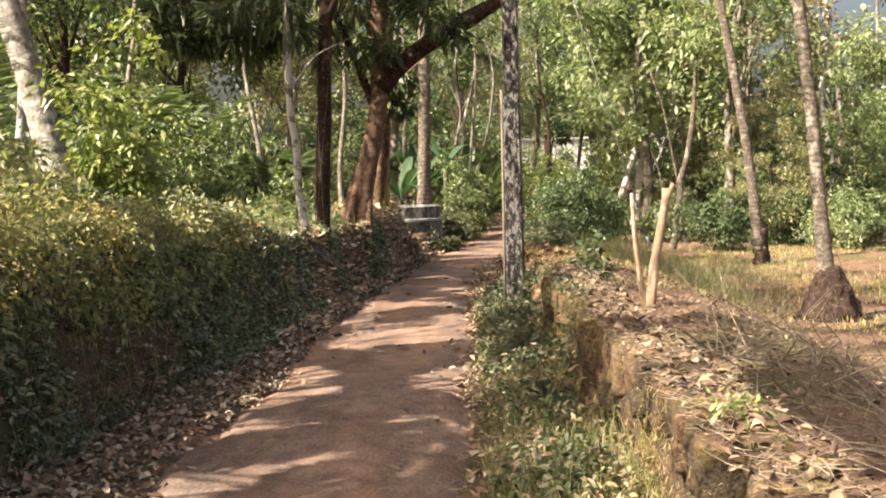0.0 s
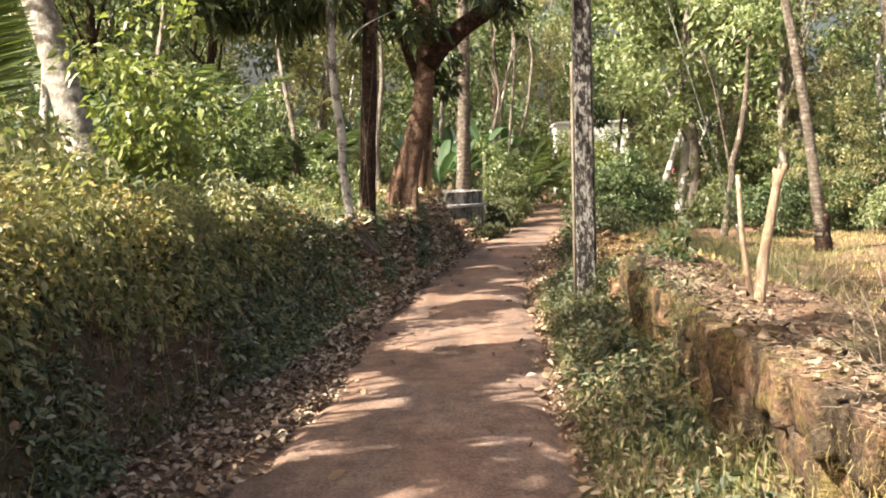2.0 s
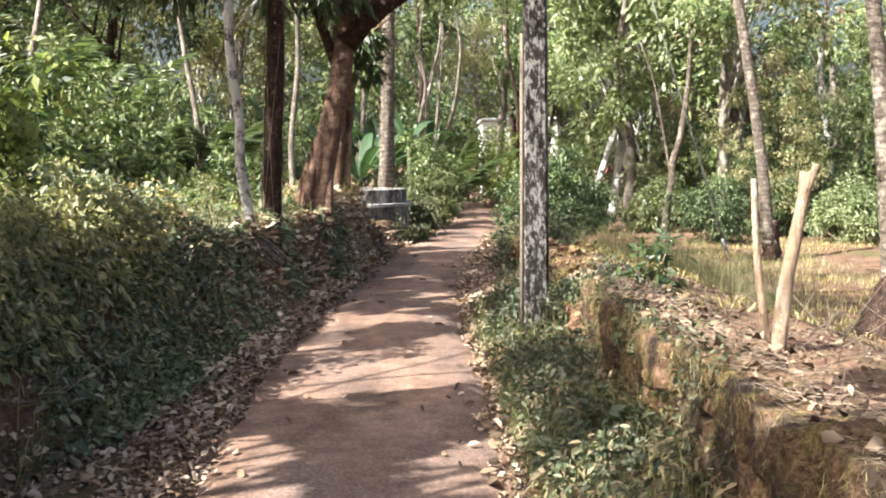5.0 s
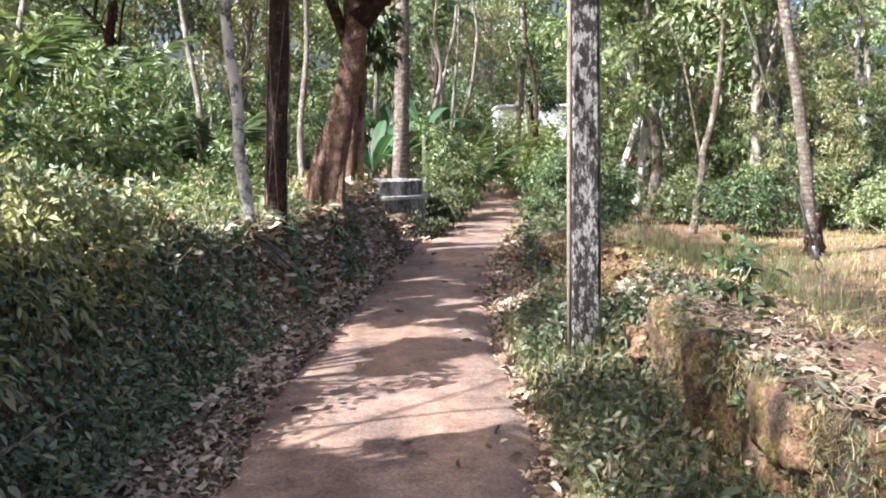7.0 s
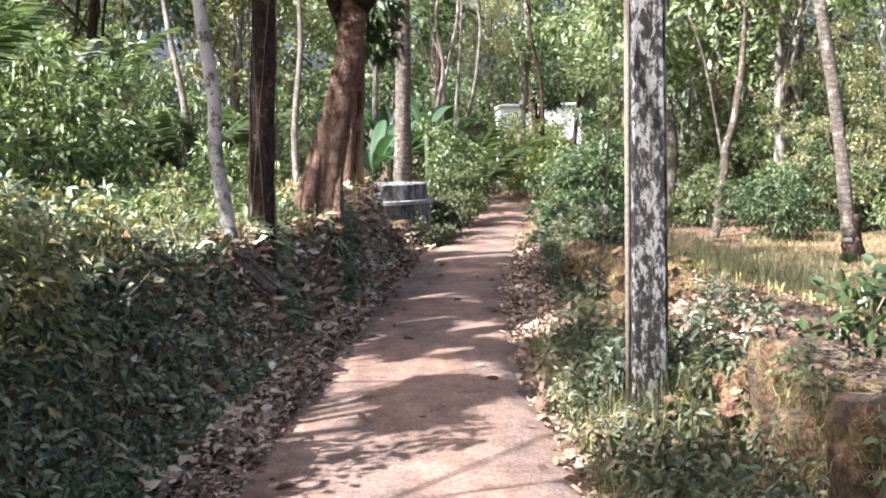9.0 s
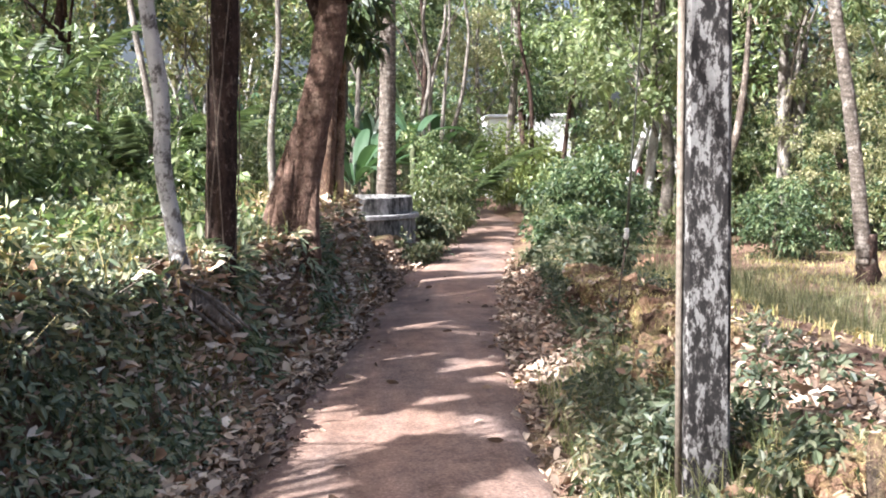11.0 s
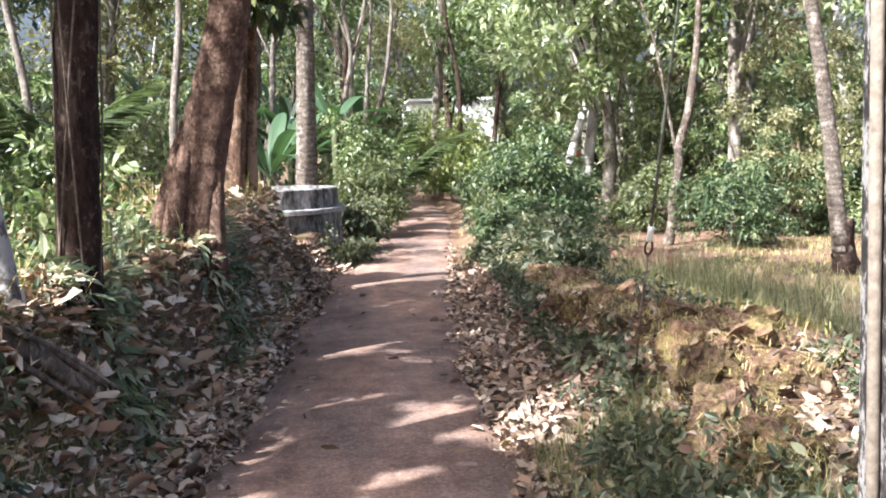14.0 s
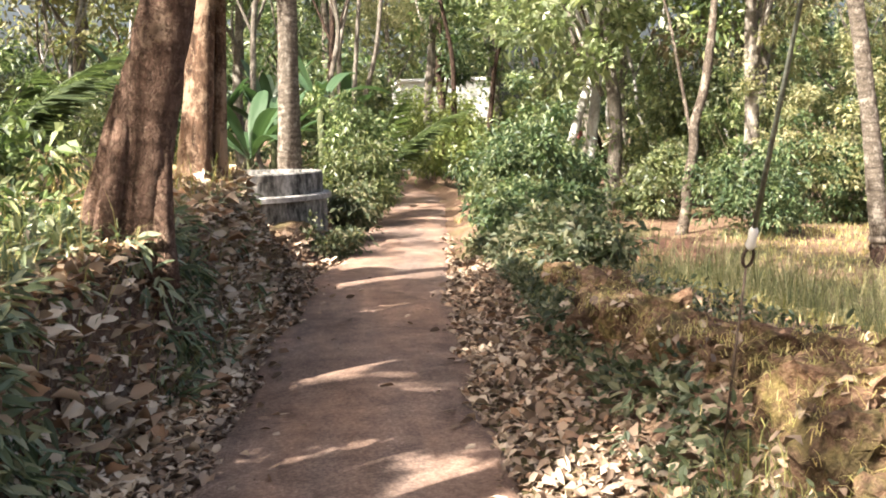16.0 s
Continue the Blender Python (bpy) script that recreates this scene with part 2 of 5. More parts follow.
BARK_GREY = bark_mat("grey_bark", (0.07, 0.06, 0.05), (0.19, 0.165, 0.135), (0.40, 0.36, 0.31))
BARK_PALM = bark_mat("coconut_bark", (0.06, 0.048, 0.038), (0.16, 0.132, 0.105), (0.36, 0.32, 0.27), 2.0, 9, 8.5, (0.52, 0.58), 1.2, 3.4, ring_mix=0.5)
LICHEN_PALM = bark_mat("lichened_coconut_bark", (0.16, 0.145, 0.125), (0.32, 0.295, 0.265), (0.60, 0.57, 0.53), 2.0, 7, 6.5, (0.49, 0.55), 0.8, 2.6, ring_mix=0.3)
CUT_WOOD = bark_mat("bare_wood", (0.20, 0.135, 0.085), (0.36, 0.265, 0.185), (0.52, 0.41, 0.31), 0.2, 20, 4)
TWIG = plain_mat("dry_twig", (0.14, 0.10, 0.07), (0.38, 0.31, 0.24), 30)
POLE = concrete_mat("algae_streaked_concrete", (0.014, 0.012, 0.011), (0.05, 0.044, 0.039), (0.18, 0.172, 0.16), (0.46, 0.525, 0.56), 30)
WELL = concrete_mat("well_concrete", (0.03, 0.029, 0.027), (0.14, 0.135, 0.125), (0.36, 0.345, 0.325), (0.38, 0.5, 0.64), 8)
RIM = plain_mat("pale_cement", (0.11, 0.105, 0.10), (0.40, 0.385, 0.37), 14)
PIPE = plain_mat("grey_pvc_pipe", (0.085, 0.07, 0.052), (0.19, 0.155, 0.118), 40, 0.8)
STEEL = plain_mat("galvanised_steel", (0.10, 0.10, 0.10), (0.25, 0.25, 0.25), 50, 0.45, 0.5, 0.8)
WHITE = plain_mat("white_paint", (0.74, 0.74, 0.73), (0.82, 0.82, 0.81), 3)
PORCELAIN = plain_mat("white_porcelain", (0.72, 0.71, 0.69), (0.82, 0.81, 0.79), 30, 0.3, 0.5)
GLASS = plain_mat("dark_window_glass", (0.02, 0.025, 0.03), (0.04, 0.05, 0.055), 2, 0.1, 0.6)
RED_EARTH = plain_mat("red_earth", (0.13, 0.062, 0.038), (0.30, 0.16, 0.10), 16)


# ---- mesh helpers ----
def mesh_from(name, verts, faces, mat, smooth=False):
    """verts: n x 3; faces: a list of index arrays, one for each corner count."""
    me = bpy.data.meshes.new(name)
    verts = np.asarray(verts, np.float32)
    faces = [np.asarray(f, np.int32) for f in faces if len(f)]
    me.vertices.add(len(verts))
    me.vertices.foreach_set("co", verts.ravel())
    loops = np.concatenate([f.ravel() for f in faces])
    sizes = np.concatenate([np.full(len(f), f.shape[1], np.int32) for f in faces])
    me.loops.add(len(loops))
    me.loops.foreach_set("vertex_index", loops)
    me.polygons.add(len(sizes))
    me.polygons.foreach_set("loop_start", np.r_[0, np.cumsum(sizes)[:-1]].astype(np.int32))
    me.polygons.foreach_set("use_smooth", np.full(len(sizes), smooth))
    me.update(calc_edges=True)
    me.materials.append(mat)
    return me


def obj(name, me, parent=None, label="", category="", group="", kind=""):
    ob = new(name, me)
    if parent:
        ob.parent = parent
    return tagged(ob, label, category, group, kind)


def thing(name, at, label, category, group=""):
    """An empty at the base of a thing; its parts are given in metres from there."""
    ob = new(name)
    ob.empty_display_size = 0.2
    ob.location = at
    return tagged(ob, label, category, group)


def part(name, bm, mat, parent, label=""):
    me = bpy.data.meshes.new(name)
    bm.to_mesh(me)
    bm.free()
    me.materials.append(mat)
    return obj(name, me, parent, label)


def join(pieces):
    """Joins (verts, faces) pieces, faces being lists of arrays, into one."""
    vs, by, n = [], {}, 0
    for v, fs in pieces:
        vs.append(v)
        for f in fs:
            f = np.asarray(f)
            if len(f):
                by.setdefault(f.shape[1], []).append(f + n)
        n += len(v)
    return np.concatenate(vs), [np.concatenate(f) for f in by.values()]


def hash2(ix, iy, seed):
    h = np.sin(ix * 127.1 + iy * 311.7 + seed * 74.7) * 43758.5453
    return h - np.floor(h)


def vnoise(x, y, scale, seed=0):
    """Value noise in -1..1 over the plan."""
    x, y = np.asarray(x, float) * scale, np.asarray(y, float) * scale
    ix, iy = np.floor(x), np.floor(y)
    fx, fy = x - ix, y - iy
    fx, fy = fx * fx * (3 - 2 * fx), fy * fy * (3 - 2 * fy)
    a, b = hash2(ix, iy, seed), hash2(ix + 1, iy, seed)
    c, d = hash2(ix, iy + 1, seed), hash2(ix + 1, iy + 1, seed)
    return 2 * ((a + (b - a) * fx) + ((c + (d - c) * fx) - (a + (b - a) * fx)) * fy) - 1


def smooth01(t):
    t = np.clip(t, 0, 1)
    return t * t * (3 - 2 * t)


def tube(points, radii, seg=12, rough=0.0, flute=0.0, cap=True, rng=None):
    """A tapered, slightly uneven tube along points."""
    p, r = np.asarray(points, float), np.asarray(radii, float)
    n = len(p)
    tan = np.gradient(p, axis=0)
    tan /= np.linalg.norm(tan, axis=1)[:, None] + 1e-9
    ref = np.array([0, 1.0, 0]) if abs(tan[0][1]) < 0.9 else np.array([1.0, 0, 0])
    u = np.cross(tan, ref)
    u /= np.linalg.norm(u, axis=1)[:, None] + 1e-9
    w = np.cross(tan, u)
    a = np.linspace(0, 2 * np.pi, seg, endpoint=False)
    rad = r[:, None] * (1 + flute * np.sin(3 * a + 0.7)[None] * np.linspace(1, 0.2, n)[:, None])
    if rough:
        rad = rad * (1 + rough * (rng or np.random).standard_normal((n, seg)))
    v = p[:, None] + rad[..., None] * (np.cos(a)[None, :, None] * u[:, None] + np.sin(a)[None, :, None] * w[:, None])
    i, j = np.meshgrid(np.arange(n - 1), np.arange(seg), indexing="ij")
    k = (j + 1) % seg
    f = np.stack([i * seg + j, i * seg + k, (i + 1) * seg + k, (i + 1) * seg + j], -1).reshape(-1, 4)
    faces = [f]
    v = v.reshape(-1, 3)
    if cap:
        v = np.concatenate([v, p[:1], p[-1:]])
        b, t = n * seg, n * seg + 1
        ring = np.arange(seg)
        faces.append(np.concatenate([np.stack([np.full(seg, b), (ring + 1) % seg, ring], -1),
                                     np.stack([np.full(seg, t), (n - 1) * seg + ring, (n - 1) * seg + (ring + 1) % seg], -1)]))
    return v, faces


def bend(points, steps):
    """A smooth curve through a few points."""
    p = np.asarray(points, float)
    t = np.r_[0, np.cumsum(np.linalg.norm(np.diff(p, axis=0), axis=1))]
    s = np.linspace(0, t[-1], steps)
    q = np.stack([np.interp(s, t, p[:, k]) for k in range(p.shape[1])], -1)
    for _ in range(3):
        q[1:-1] = 0.25 * q[:-2] + 0.5 * q[1:-1] + 0.25 * q[2:]
    return q


def unit(v):
    return v / (np.linalg.norm(v, axis=-1, keepdims=True) + 1e-9)


def leaf_mesh(at, way, length, width, rng, fold=0.25, droop=0.2, fine=False):
    """Many leaves: at n x 3, way n x 3 (their axes), length and width n. Each a folded, drooping blade."""
    n = len(at)
    way = unit(way)
    side = unit(np.cross(way, unit(rng.standard_normal((n, 3)) * 0.6 + (0, 0, 1))))
    up = np.cross(side, way)
    L, W = length[:, None], width[:, None] / 2
    fold = np.reshape(fold, (-1, 1))
    droop = np.reshape(droop, (-1, 1))
    tip = at + way * L - np.array([0, 0, 1]) * L * droop
    if fine:
        a = at + way * L * 0.32 - np.array([0, 0, 1]) * L * droop * 0.15
        c = at + way * L * 0.70 - np.array([0, 0, 1]) * L * droop * 0.5
        v = np.stack([at, a + side * W + up * W * fold, c + side * W * 0.8 + up * W * fold, tip,
                      c - side * W * 0.8 + up * W * fold, a - side * W + up * W * fold], 1)
        b = np.arange(n)[:, None] * 6
        return v.reshape(-1, 3), [np.concatenate([b + (0, 1, 2, 3), b + (0, 3, 4, 5)])]
    mid = at + way * L * 0.45
    v = np.stack([at, mid + side * W + up * W * fold, tip, mid - side * W + up * W * fold], 1)
    b = np.arange(n)[:, None] * 4
    return v.reshape(-1, 3), [np.concatenate([b + (0, 1, 2), b + (0, 2, 3)])]


def blades(at, height, rng, width=0.006, lean=0.5):
    """Grass blades that bend over; at n x 3."""
    n = len(at)
    a = rng.uniform(0, 2 * np.pi, n)
    out = np.stack([np.cos(a), np.sin(a), 0 * a], -1)
    side = np.stack([-np.sin(a), np.cos(a), 0 * a], -1) * (width * rng.uniform(0.6, 1.4, n))[:, None]
    h = height[:, None]
    k = (lean * rng.uniform(0.1, 1.2, n))[:, None]
    mid = at + out * h * k * 0.35 + np.array([0, 0, 0.6]) * h
    tip = at + out * h * k + np.array([0, 0, 1.0]) * h * (1 - 0.35 * k)
    v = np.stack([at - side, at + side, mid + side * 0.8, mid - side * 0.8, tip], 1).reshape(-1, 3)
    b = np.arange(n)[:, None] * 5
    return v, [b + (0, 1, 2, 3), b + (3, 2, 4)]


def clumps(centres, radii, each, rng, leaf=0.12, slim=0.4, droop=0.3, outward=0.8, fine=False):
    """Leaves in clumps, thicker towards each clump's outside."""
    c = np.repeat(np.asarray(centres, float), each, 0)
    r = np.repeat(np.asarray(radii, float), each)[:, None]
    d = unit(rng.standard_normal((len(c), 3)))
    at = c + d * r * rng.uniform(0.15, 1, (len(c), 1)) ** 0.6 * (1, 1, 0.75)
    way = d * outward + rng.standard_normal((len(c), 3)) * 0.6 + (0, 0, -droop)
    ln = leaf * rng.uniform(0.6, 1.35, len(c))
    return leaf_mesh(at, way, ln, ln * slim * rng.uniform(0.8, 1.2, len(c)), rng, fine=fine)


# ---- the plan of the lane ----
def road_left(y):
    return np.interp(y, (-6, 4.7, 6.3, 8.4, 11.4, 13.5, 15.7, 19.9, 22, 24.6, 27, 31, 44), (-1.25, -1.07, -0.96, -0.88, -0.84, -0.72, -0.54, -0.2, 0.15, 0.57, 0.9, 1.2, 0.8))


def road_right(y):
    return np.interp(y, (-6, 5, 8, 11, 13, 15.3, 18, 19.2, 22.9, 26.9, 28.8, 33, 44), (0.78, 0.68, 0.67, 0.68, 0.72, 0.8, 1.05, 1.17, 1.6, 2.05, 2.3, 2.6, 2.2))


def bank_toe(y):
    return np.interp(y, (-6, 5.9, 7.5, 10, 11.3, 13.7, 16.5, 18.5, 20, 21.1, 22, 24, 26, 44), (-2.1, -1.72, -1.5, -1.32, -1.22, -1.00, -0.66, -0.52, -0.62, -0.15, 0.08, 0.38, 0.5, -0.2))


def bank_height(y):
    return np.interp(y, (-6, 9, 13, 18, 20.0, 20.7, 24, 27, 44), (1.0, 0.98, 0.86, 0.86, 0.92, 0.42, 0.40, 0.2, 0.10))


def ground_z(x, y):
    x, y = np.asarray(x, float), np.asarray(y, float)
    toe, hb = bank_toe(y), bank_height(y)
    s = (toe - x) / (np.interp(y, (8, 12, 15, 20, 21), (0.5, 0.32, 0.22, 0.24, 0.34)) * (1 + 0.22 * vnoise(x * 0 + 3, y, 0.9, 5)))
    left = hb * smooth01(s) + 0.10 * np.clip(toe - 0.55 - x, 0, 9) * (y < 60)
    left = left + smooth01(s * 2) * (0.10 * vnoise(x, y, 1.7, 1) + 0.05 * vnoise(x, y, 5, 2) + 0.025 * vnoise(x, y, 13, 3))
    left = left + 0.22 * smooth01(s) * np.exp(-((x + 1.0) / 0.4) ** 2 - ((y - 19.3) / 0.6) ** 2) * 0.6
    edge = road_right(y)
    hr = np.interp(y, (-6, 9.4, 10.4, 13, 16, 21, 30), (0.52, 0.50, 0.40, 0.42, 0.32, 0.10, 0.0))
    verge = 0.14 * smooth01((x - edge - 0.05) / 0.4)
    step = np.where(y < 9.5, smooth01((x - 1.5) / 0.1), smooth01((x - edge - 0.35) / 0.65))
    right = verge * (1 - step) + hr * step
    far = np.interp(y, (-6, 14, 22, 40), (-0.55, -0.55, -0.42, -0.1))
    right = right + (far - hr) * smooth01((x - 2.2) / 3.0)
    right = right + smooth01((x - edge) / 0.4) * (0.03 * vnoise(x, y, 2.1, 7) + 0.025 * vnoise(x, y, 6, 8))
    z = np.where(x < toe, left, np.where(x > edge, right, 0.0))
    lit = (x > toe) & (x < road_left(y))
    z = np.where(lit, 0.02 * (vnoise(x, y, 4, 9) + 0.6), z)
    on_road = (x >= road_left(y) + 0.04) & (x <= edge - 0.04)
    return np.where(on_road, -0.03, z)


def spread(n, xf, yf, rng):
    """n plan points: xf gives the span across at each y."""
    y = rng.uniform(*yf, n)
    a, b = xf(y)
    x = a + (b - a) * rng.uniform(0, 1, n)
    return np.stack([x, y, ground_z(x, y)], -1)


# ---- ground and road ----
gx = np.r_[-600, -300, -120, -60, -35, -22, np.arange(-15, -4, 0.5), np.arange(-4, 4, 0.055), np.arange(4, 15, 0.5), 18, 24, 35, 60, 120, 300, 600]
gy = np.r_[-300, -100, -40, -20, -10, np.arange(-6, 26, 0.07), np.arange(26, 46, 0.4), 50, 60, 80, 120, 300, 700]
X, Y = np.meshgrid(gx, gy, indexing="ij")
Z = ground_z(X, Y)
a, b = np.meshgrid(np.arange(len(gx) - 1), np.arange(len(gy) - 1), indexing="ij")
ny = len(gy)
obj("ground", mesh_from("ground", np.stack([X, Y, Z], -1).reshape(-1, 3),
    [np.stack([a * ny + b, (a + 1) * ny + b, (a + 1) * ny + b + 1, a * ny + b + 1], -1).reshape(-1, 4)], SOIL, True),
    None, "red-brown laterite soil with litter and weeds", "ground", "", "structure")

ry = np.arange(-6, 44, 0.12)
rows = []
for k in range(15):
    f = k / 14
    el = road_left(ry) + 0.10 * vnoise(ry, ry * 0, 1.7, 11) + 0.05 * vnoise(ry, ry * 0, 7, 12)
    er = road_right(ry) + 0.09 * vnoise(ry, ry * 0 + 9, 1.9, 13) + 0.05 * vnoise(ry, ry * 0, 8, 14)
    x = el + (er - el) * f
    z = 0.022 * (1 - (2 * f - 1) ** 2) + 0.006 * vnoise(x, ry, 1.6, 15) + (-0.05 if k in (0, 14) else 0.0)
    rows.append(np.stack([x, ry, z + 0.012], -1))
R = np.stack(rows)
a, b = np.meshgrid(np.arange(14), np.arange(len(ry) - 1), indexing="ij")
n = len(ry)
obj("road", mesh_from("road", R.reshape(-1, 3), [np.stack([a * n + b, (a + 1) * n + b, (a + 1) * n + b + 1, a * n + b + 1], -1).reshape(-1, 4)], ROAD, True),
    None, "narrow worn asphalt lane dusted with pinkish soil", "road", "", "structure")


# ---- makers ----
def tree(name, base, path, radii, label, bark, leaf, rng, limbs=(), crown=None, seg=14, flute=0.06, category="tree", group=""):
    """A tree: trunk path and limb paths in metres from the base; crown: dict for clumps, their centres from the base."""
    t = thing(name, base, label, category, group)
    p = bend(path, max(12, int(len(path) * 6)))
    r = np.interp(np.linspace(0, 1, len(p)), np.linspace(0, 1, len(radii)), radii)
    v, f = tube(p, r, seg, 0.035, flute, True, rng)
    obj("trunk", mesh_from("trunk", v, f, bark, True), t)
    for pts, r0, r1 in limbs:
        q = bend(pts, 14)
        v, f = tube(q, np.linspace(r0, r1, len(q)), 9, 0.05, 0, True, rng)
        obj("limb", mesh_from("limb", v, f, BARK_DARK if bark is BARK_RED else bark, True), t)
    if crown:
        v, f = clumps(crown["at"], crown["r"], crown["each"], rng, crown.get("leaf", 0.13), crown.get("slim", 0.38), crown.get("droop", 0.4))
        obj("crown", mesh_from("crown", v, f, leaf), t)
    return t


def cloud(centre, size, n, rng, hollow=0.35):
    """n points scattered in an ellipsoid, fewer at its core."""
    d = unit(rng.standard_normal((n, 3)))
    return np.asarray(centre) + d * rng.uniform(hollow, 1, (n, 1)) ** 0.7 * np.asarray(size)


def shrub(at, size, n, each, mat, label, rng, leaf=0.07, slim=0.45, stems=5, r=0.28, name="shrub", droop=0.2, group="", fine=False):
    """A shrub: thin stems from the ground and leaves in clumps."""
    x, y = at
    z = float(ground_z(x, y)) - 0.03
    t = thing(name, (x, y, z), label, "shrub", group)
    c = cloud((0, 0, size[2] * 0.55), (size[0], size[1], size[2] * 0.5), n, rng)
    c[:, 2] = np.abs(c[:, 2])
    turn = np.arctan2(c[:, 1], c[:, 0])
    c *= (1 + 0.38 * np.sin(2 * turn + x + 5 * c[:, 2] / size[2]) * np.sin(3 * turn + y))[:, None]
    for k in range(stems):
        e = c[rng.integers(n)]
        v, f = tube(bend([(rng.normal(0, 0.05), rng.normal(0, 0.05), 0), e * (0.35, 0.35, 0.5) + rng.normal(0, 0.05, 3), e], 8),
                    np.linspace(0.014, 0.004, 8) * min(1.0, size[2] / 0.6), 6)
        obj("stem", mesh_from("stem", v, f, TWIG, True), t)
    v, f = clumps(c, r * rng.uniform(0.35, 1.5, n), each, rng, leaf, slim, droop, fine=fine)
    obj("foliage", mesh_from("foliage", v, f, mat), t)
    return t


def frond_mesh(length, rng, leaflet=0.5, count=60, arch=0.5, width=0.035, lift=1.0):
    """A pinnate palm frond along +x that arches down."""
    s = np.linspace(0, 1, 14)
    spine = np.stack([length * s * (1 - 0.12 * s), 0 * s, length * (lift * 0.35 * s - arch * s * s)], -1)
    pieces = [tube(spine, np.linspace(0.022, 0.004, 14), 5)]
    k = np.linspace(0.14, 0.99, count)
    at = np.stack([np.interp(k, s, spine[:, i]) for i in range(3)], -1)
    ln = leaflet * np.sin(np.pi * (0.12 + 0.85 * k)) ** 0.7 + 0.05
    for sgn in (-1, 1):
        way = np.stack([0.55 + 0 * k, sgn * np.ones_like(k), -0.35 - 0.3 * rng.uniform(0, 1, count)], -1) + rng.normal(0, 0.08, (count, 3))
        pieces.append(leaf_mesh(at, way, ln, np.full(count, width), rng, 0.3, 0.25))
    return join(pieces)


def palm(base, path, radii, label, rng, fronds=12, length=3.2, name="coconut_palm", bark=None, leaf=None, roots=0.0, wide=0.04):
    t = thing(name, base, label, "palm tree")
    p = bend(path, 70)
    s = np.linspace(0, 1, len(p))
    r = np.interp(s, np.linspace(0, 1, len(radii)), radii)
    fine = bend(path, 160)
    rr = np.interp(np.linspace(0, 1, 160), s, r) * (1 + 0.05 * (np.arange(160) % 3 == 0))
    v, f = tube(fine, rr, 16, 0.012, 0, True, rng)
    obj("trunk", mesh_from("trunk", v, f, bark or BARK_PALM, True), t)
    if roots:
        q = np.array([(0, 0, -0.15), (0, 0, 0.05), (0, 0, 0.25), (0, 0, 0.5), (0, 0, 0.75)], float)
        v, f = tube(bend(q, 10), np.interp(np.linspace(0, 1, 10), (0, 0.3, 0.65, 1), (roots, roots * 0.9, roots * 0.6, radii[0] * 0.98)), 22, 0.09, 0.05, True, rng)
        obj("root_mass", mesh_from("root_mass", v, f, BARK_DARK, True), t, "dark matted cone of roots")
    for k in range(fronds):
        v, f = frond_mesh(length * rng.uniform(0.8, 1.1), rng, 0.55, 56, rng.uniform(0.3, 0.75), wide, rng.uniform(0.2, 1.9))
        ob = obj("frond", mesh_from("frond", v, f, leaf or PALM), t)
        ob.matrix_local = Matrix.Translation(p[-1]) @ Euler((0, 0, 2 * math.pi * k / fronds + rng.uniform(-0.2, 0.2))).to_matrix().to_4x4()
    return t


def banana(x, y, h, n, rng, label="banana plant with broad green leaves", length=1.5, name="banana_plant"):
    z = float(ground_z(x, y)) - 0.03
    t = thing(name, (x, y, z), label, "banana plant")
    v, f = tube(bend([(0, 0, 0), (0.03, 0, h * 0.5), (0, 0, h)], 10), np.linspace(0.11, 0.06, 10), 12, 0.02, 0, True, rng)
    obj("stem", mesh_from("stem", v, f, GREEN_STEM, True), t)
    for k in range(n):
        a, rise, ln = 2 * math.pi * k / n + rng.uniform(-0.4, 0.4), rng.uniform(0.75, 1.52), length * rng.uniform(0.75, 1.15)
        s = np.linspace(0, 1, 13)
        r = ln * (s * math.cos(rise * 0.8))
        zz = ln * (s * math.sin(rise) - (0.95 - 0.5 * rise) * s * s)
        w = 0.105 * ln / 1.5 * np.sin(np.pi * np.clip((s - 0.12) / 0.88, 0, 1)) ** 0.6 + 0.01
        rows = [np.stack([r - 0.0 * w, sg * w * q, zz + (0.35 * w if q else 0) * abs(sg)], -1) for sg, q in ((-1, 1), (-1, 0.5), (0, 0), (1, 0.5), (1, 1))]
        V = np.stack(rows)
        i, j = np.meshgrid(np.arange(4), np.arange(12), indexing="ij")
        F = np.stack([i * 13 + j, (i + 1) * 13 + j, (i + 1) * 13 + j + 1, i * 13 + j + 1], -1).reshape(-1, 4)
        ob = obj("leaf", mesh_from("leaf", V.reshape(-1, 3), [F], BANANA, True), t)
        ob.matrix_local = Matrix.Translation((0, 0, h - 0.03)) @ Euler((0, 0, a)).to_matrix().to_4x4()
    return t


YELLOW_GRASS = leaf_mat("yellow_grass", [(0.10, 0.13, 0.04), (0.18, 0.19, 0.06), (0.28, 0.26, 0.10), (0.40, 0.35, 0.17)], 0.3, 0.65)
ROOTLET = leaf_mat("dry_rootlet", [(0.10, 0.07, 0.045), (0.17, 0.13, 0.085), (0.13, 0.13, 0.06), (0.25, 0.20, 0.13)], 0.1, 0.8)
BROWN_TWIG = plain_mat("brown_twig", (0.06, 0.045, 0.033), (0.20, 0.155, 0.115), 30)
MOSS = leaf_mat("dry_moss", [(0.13, 0.105, 0.045), (0.22, 0.17, 0.075), (0.17, 0.15, 0.055), (0.30, 0.245, 0.13)], 0.1, 0.75)
GREEN_STEM = plain_mat("green_stem", (0.04, 0.05, 0.022), (0.095, 0.10, 0.05), 12)
rng = np.random.default_rng(7)

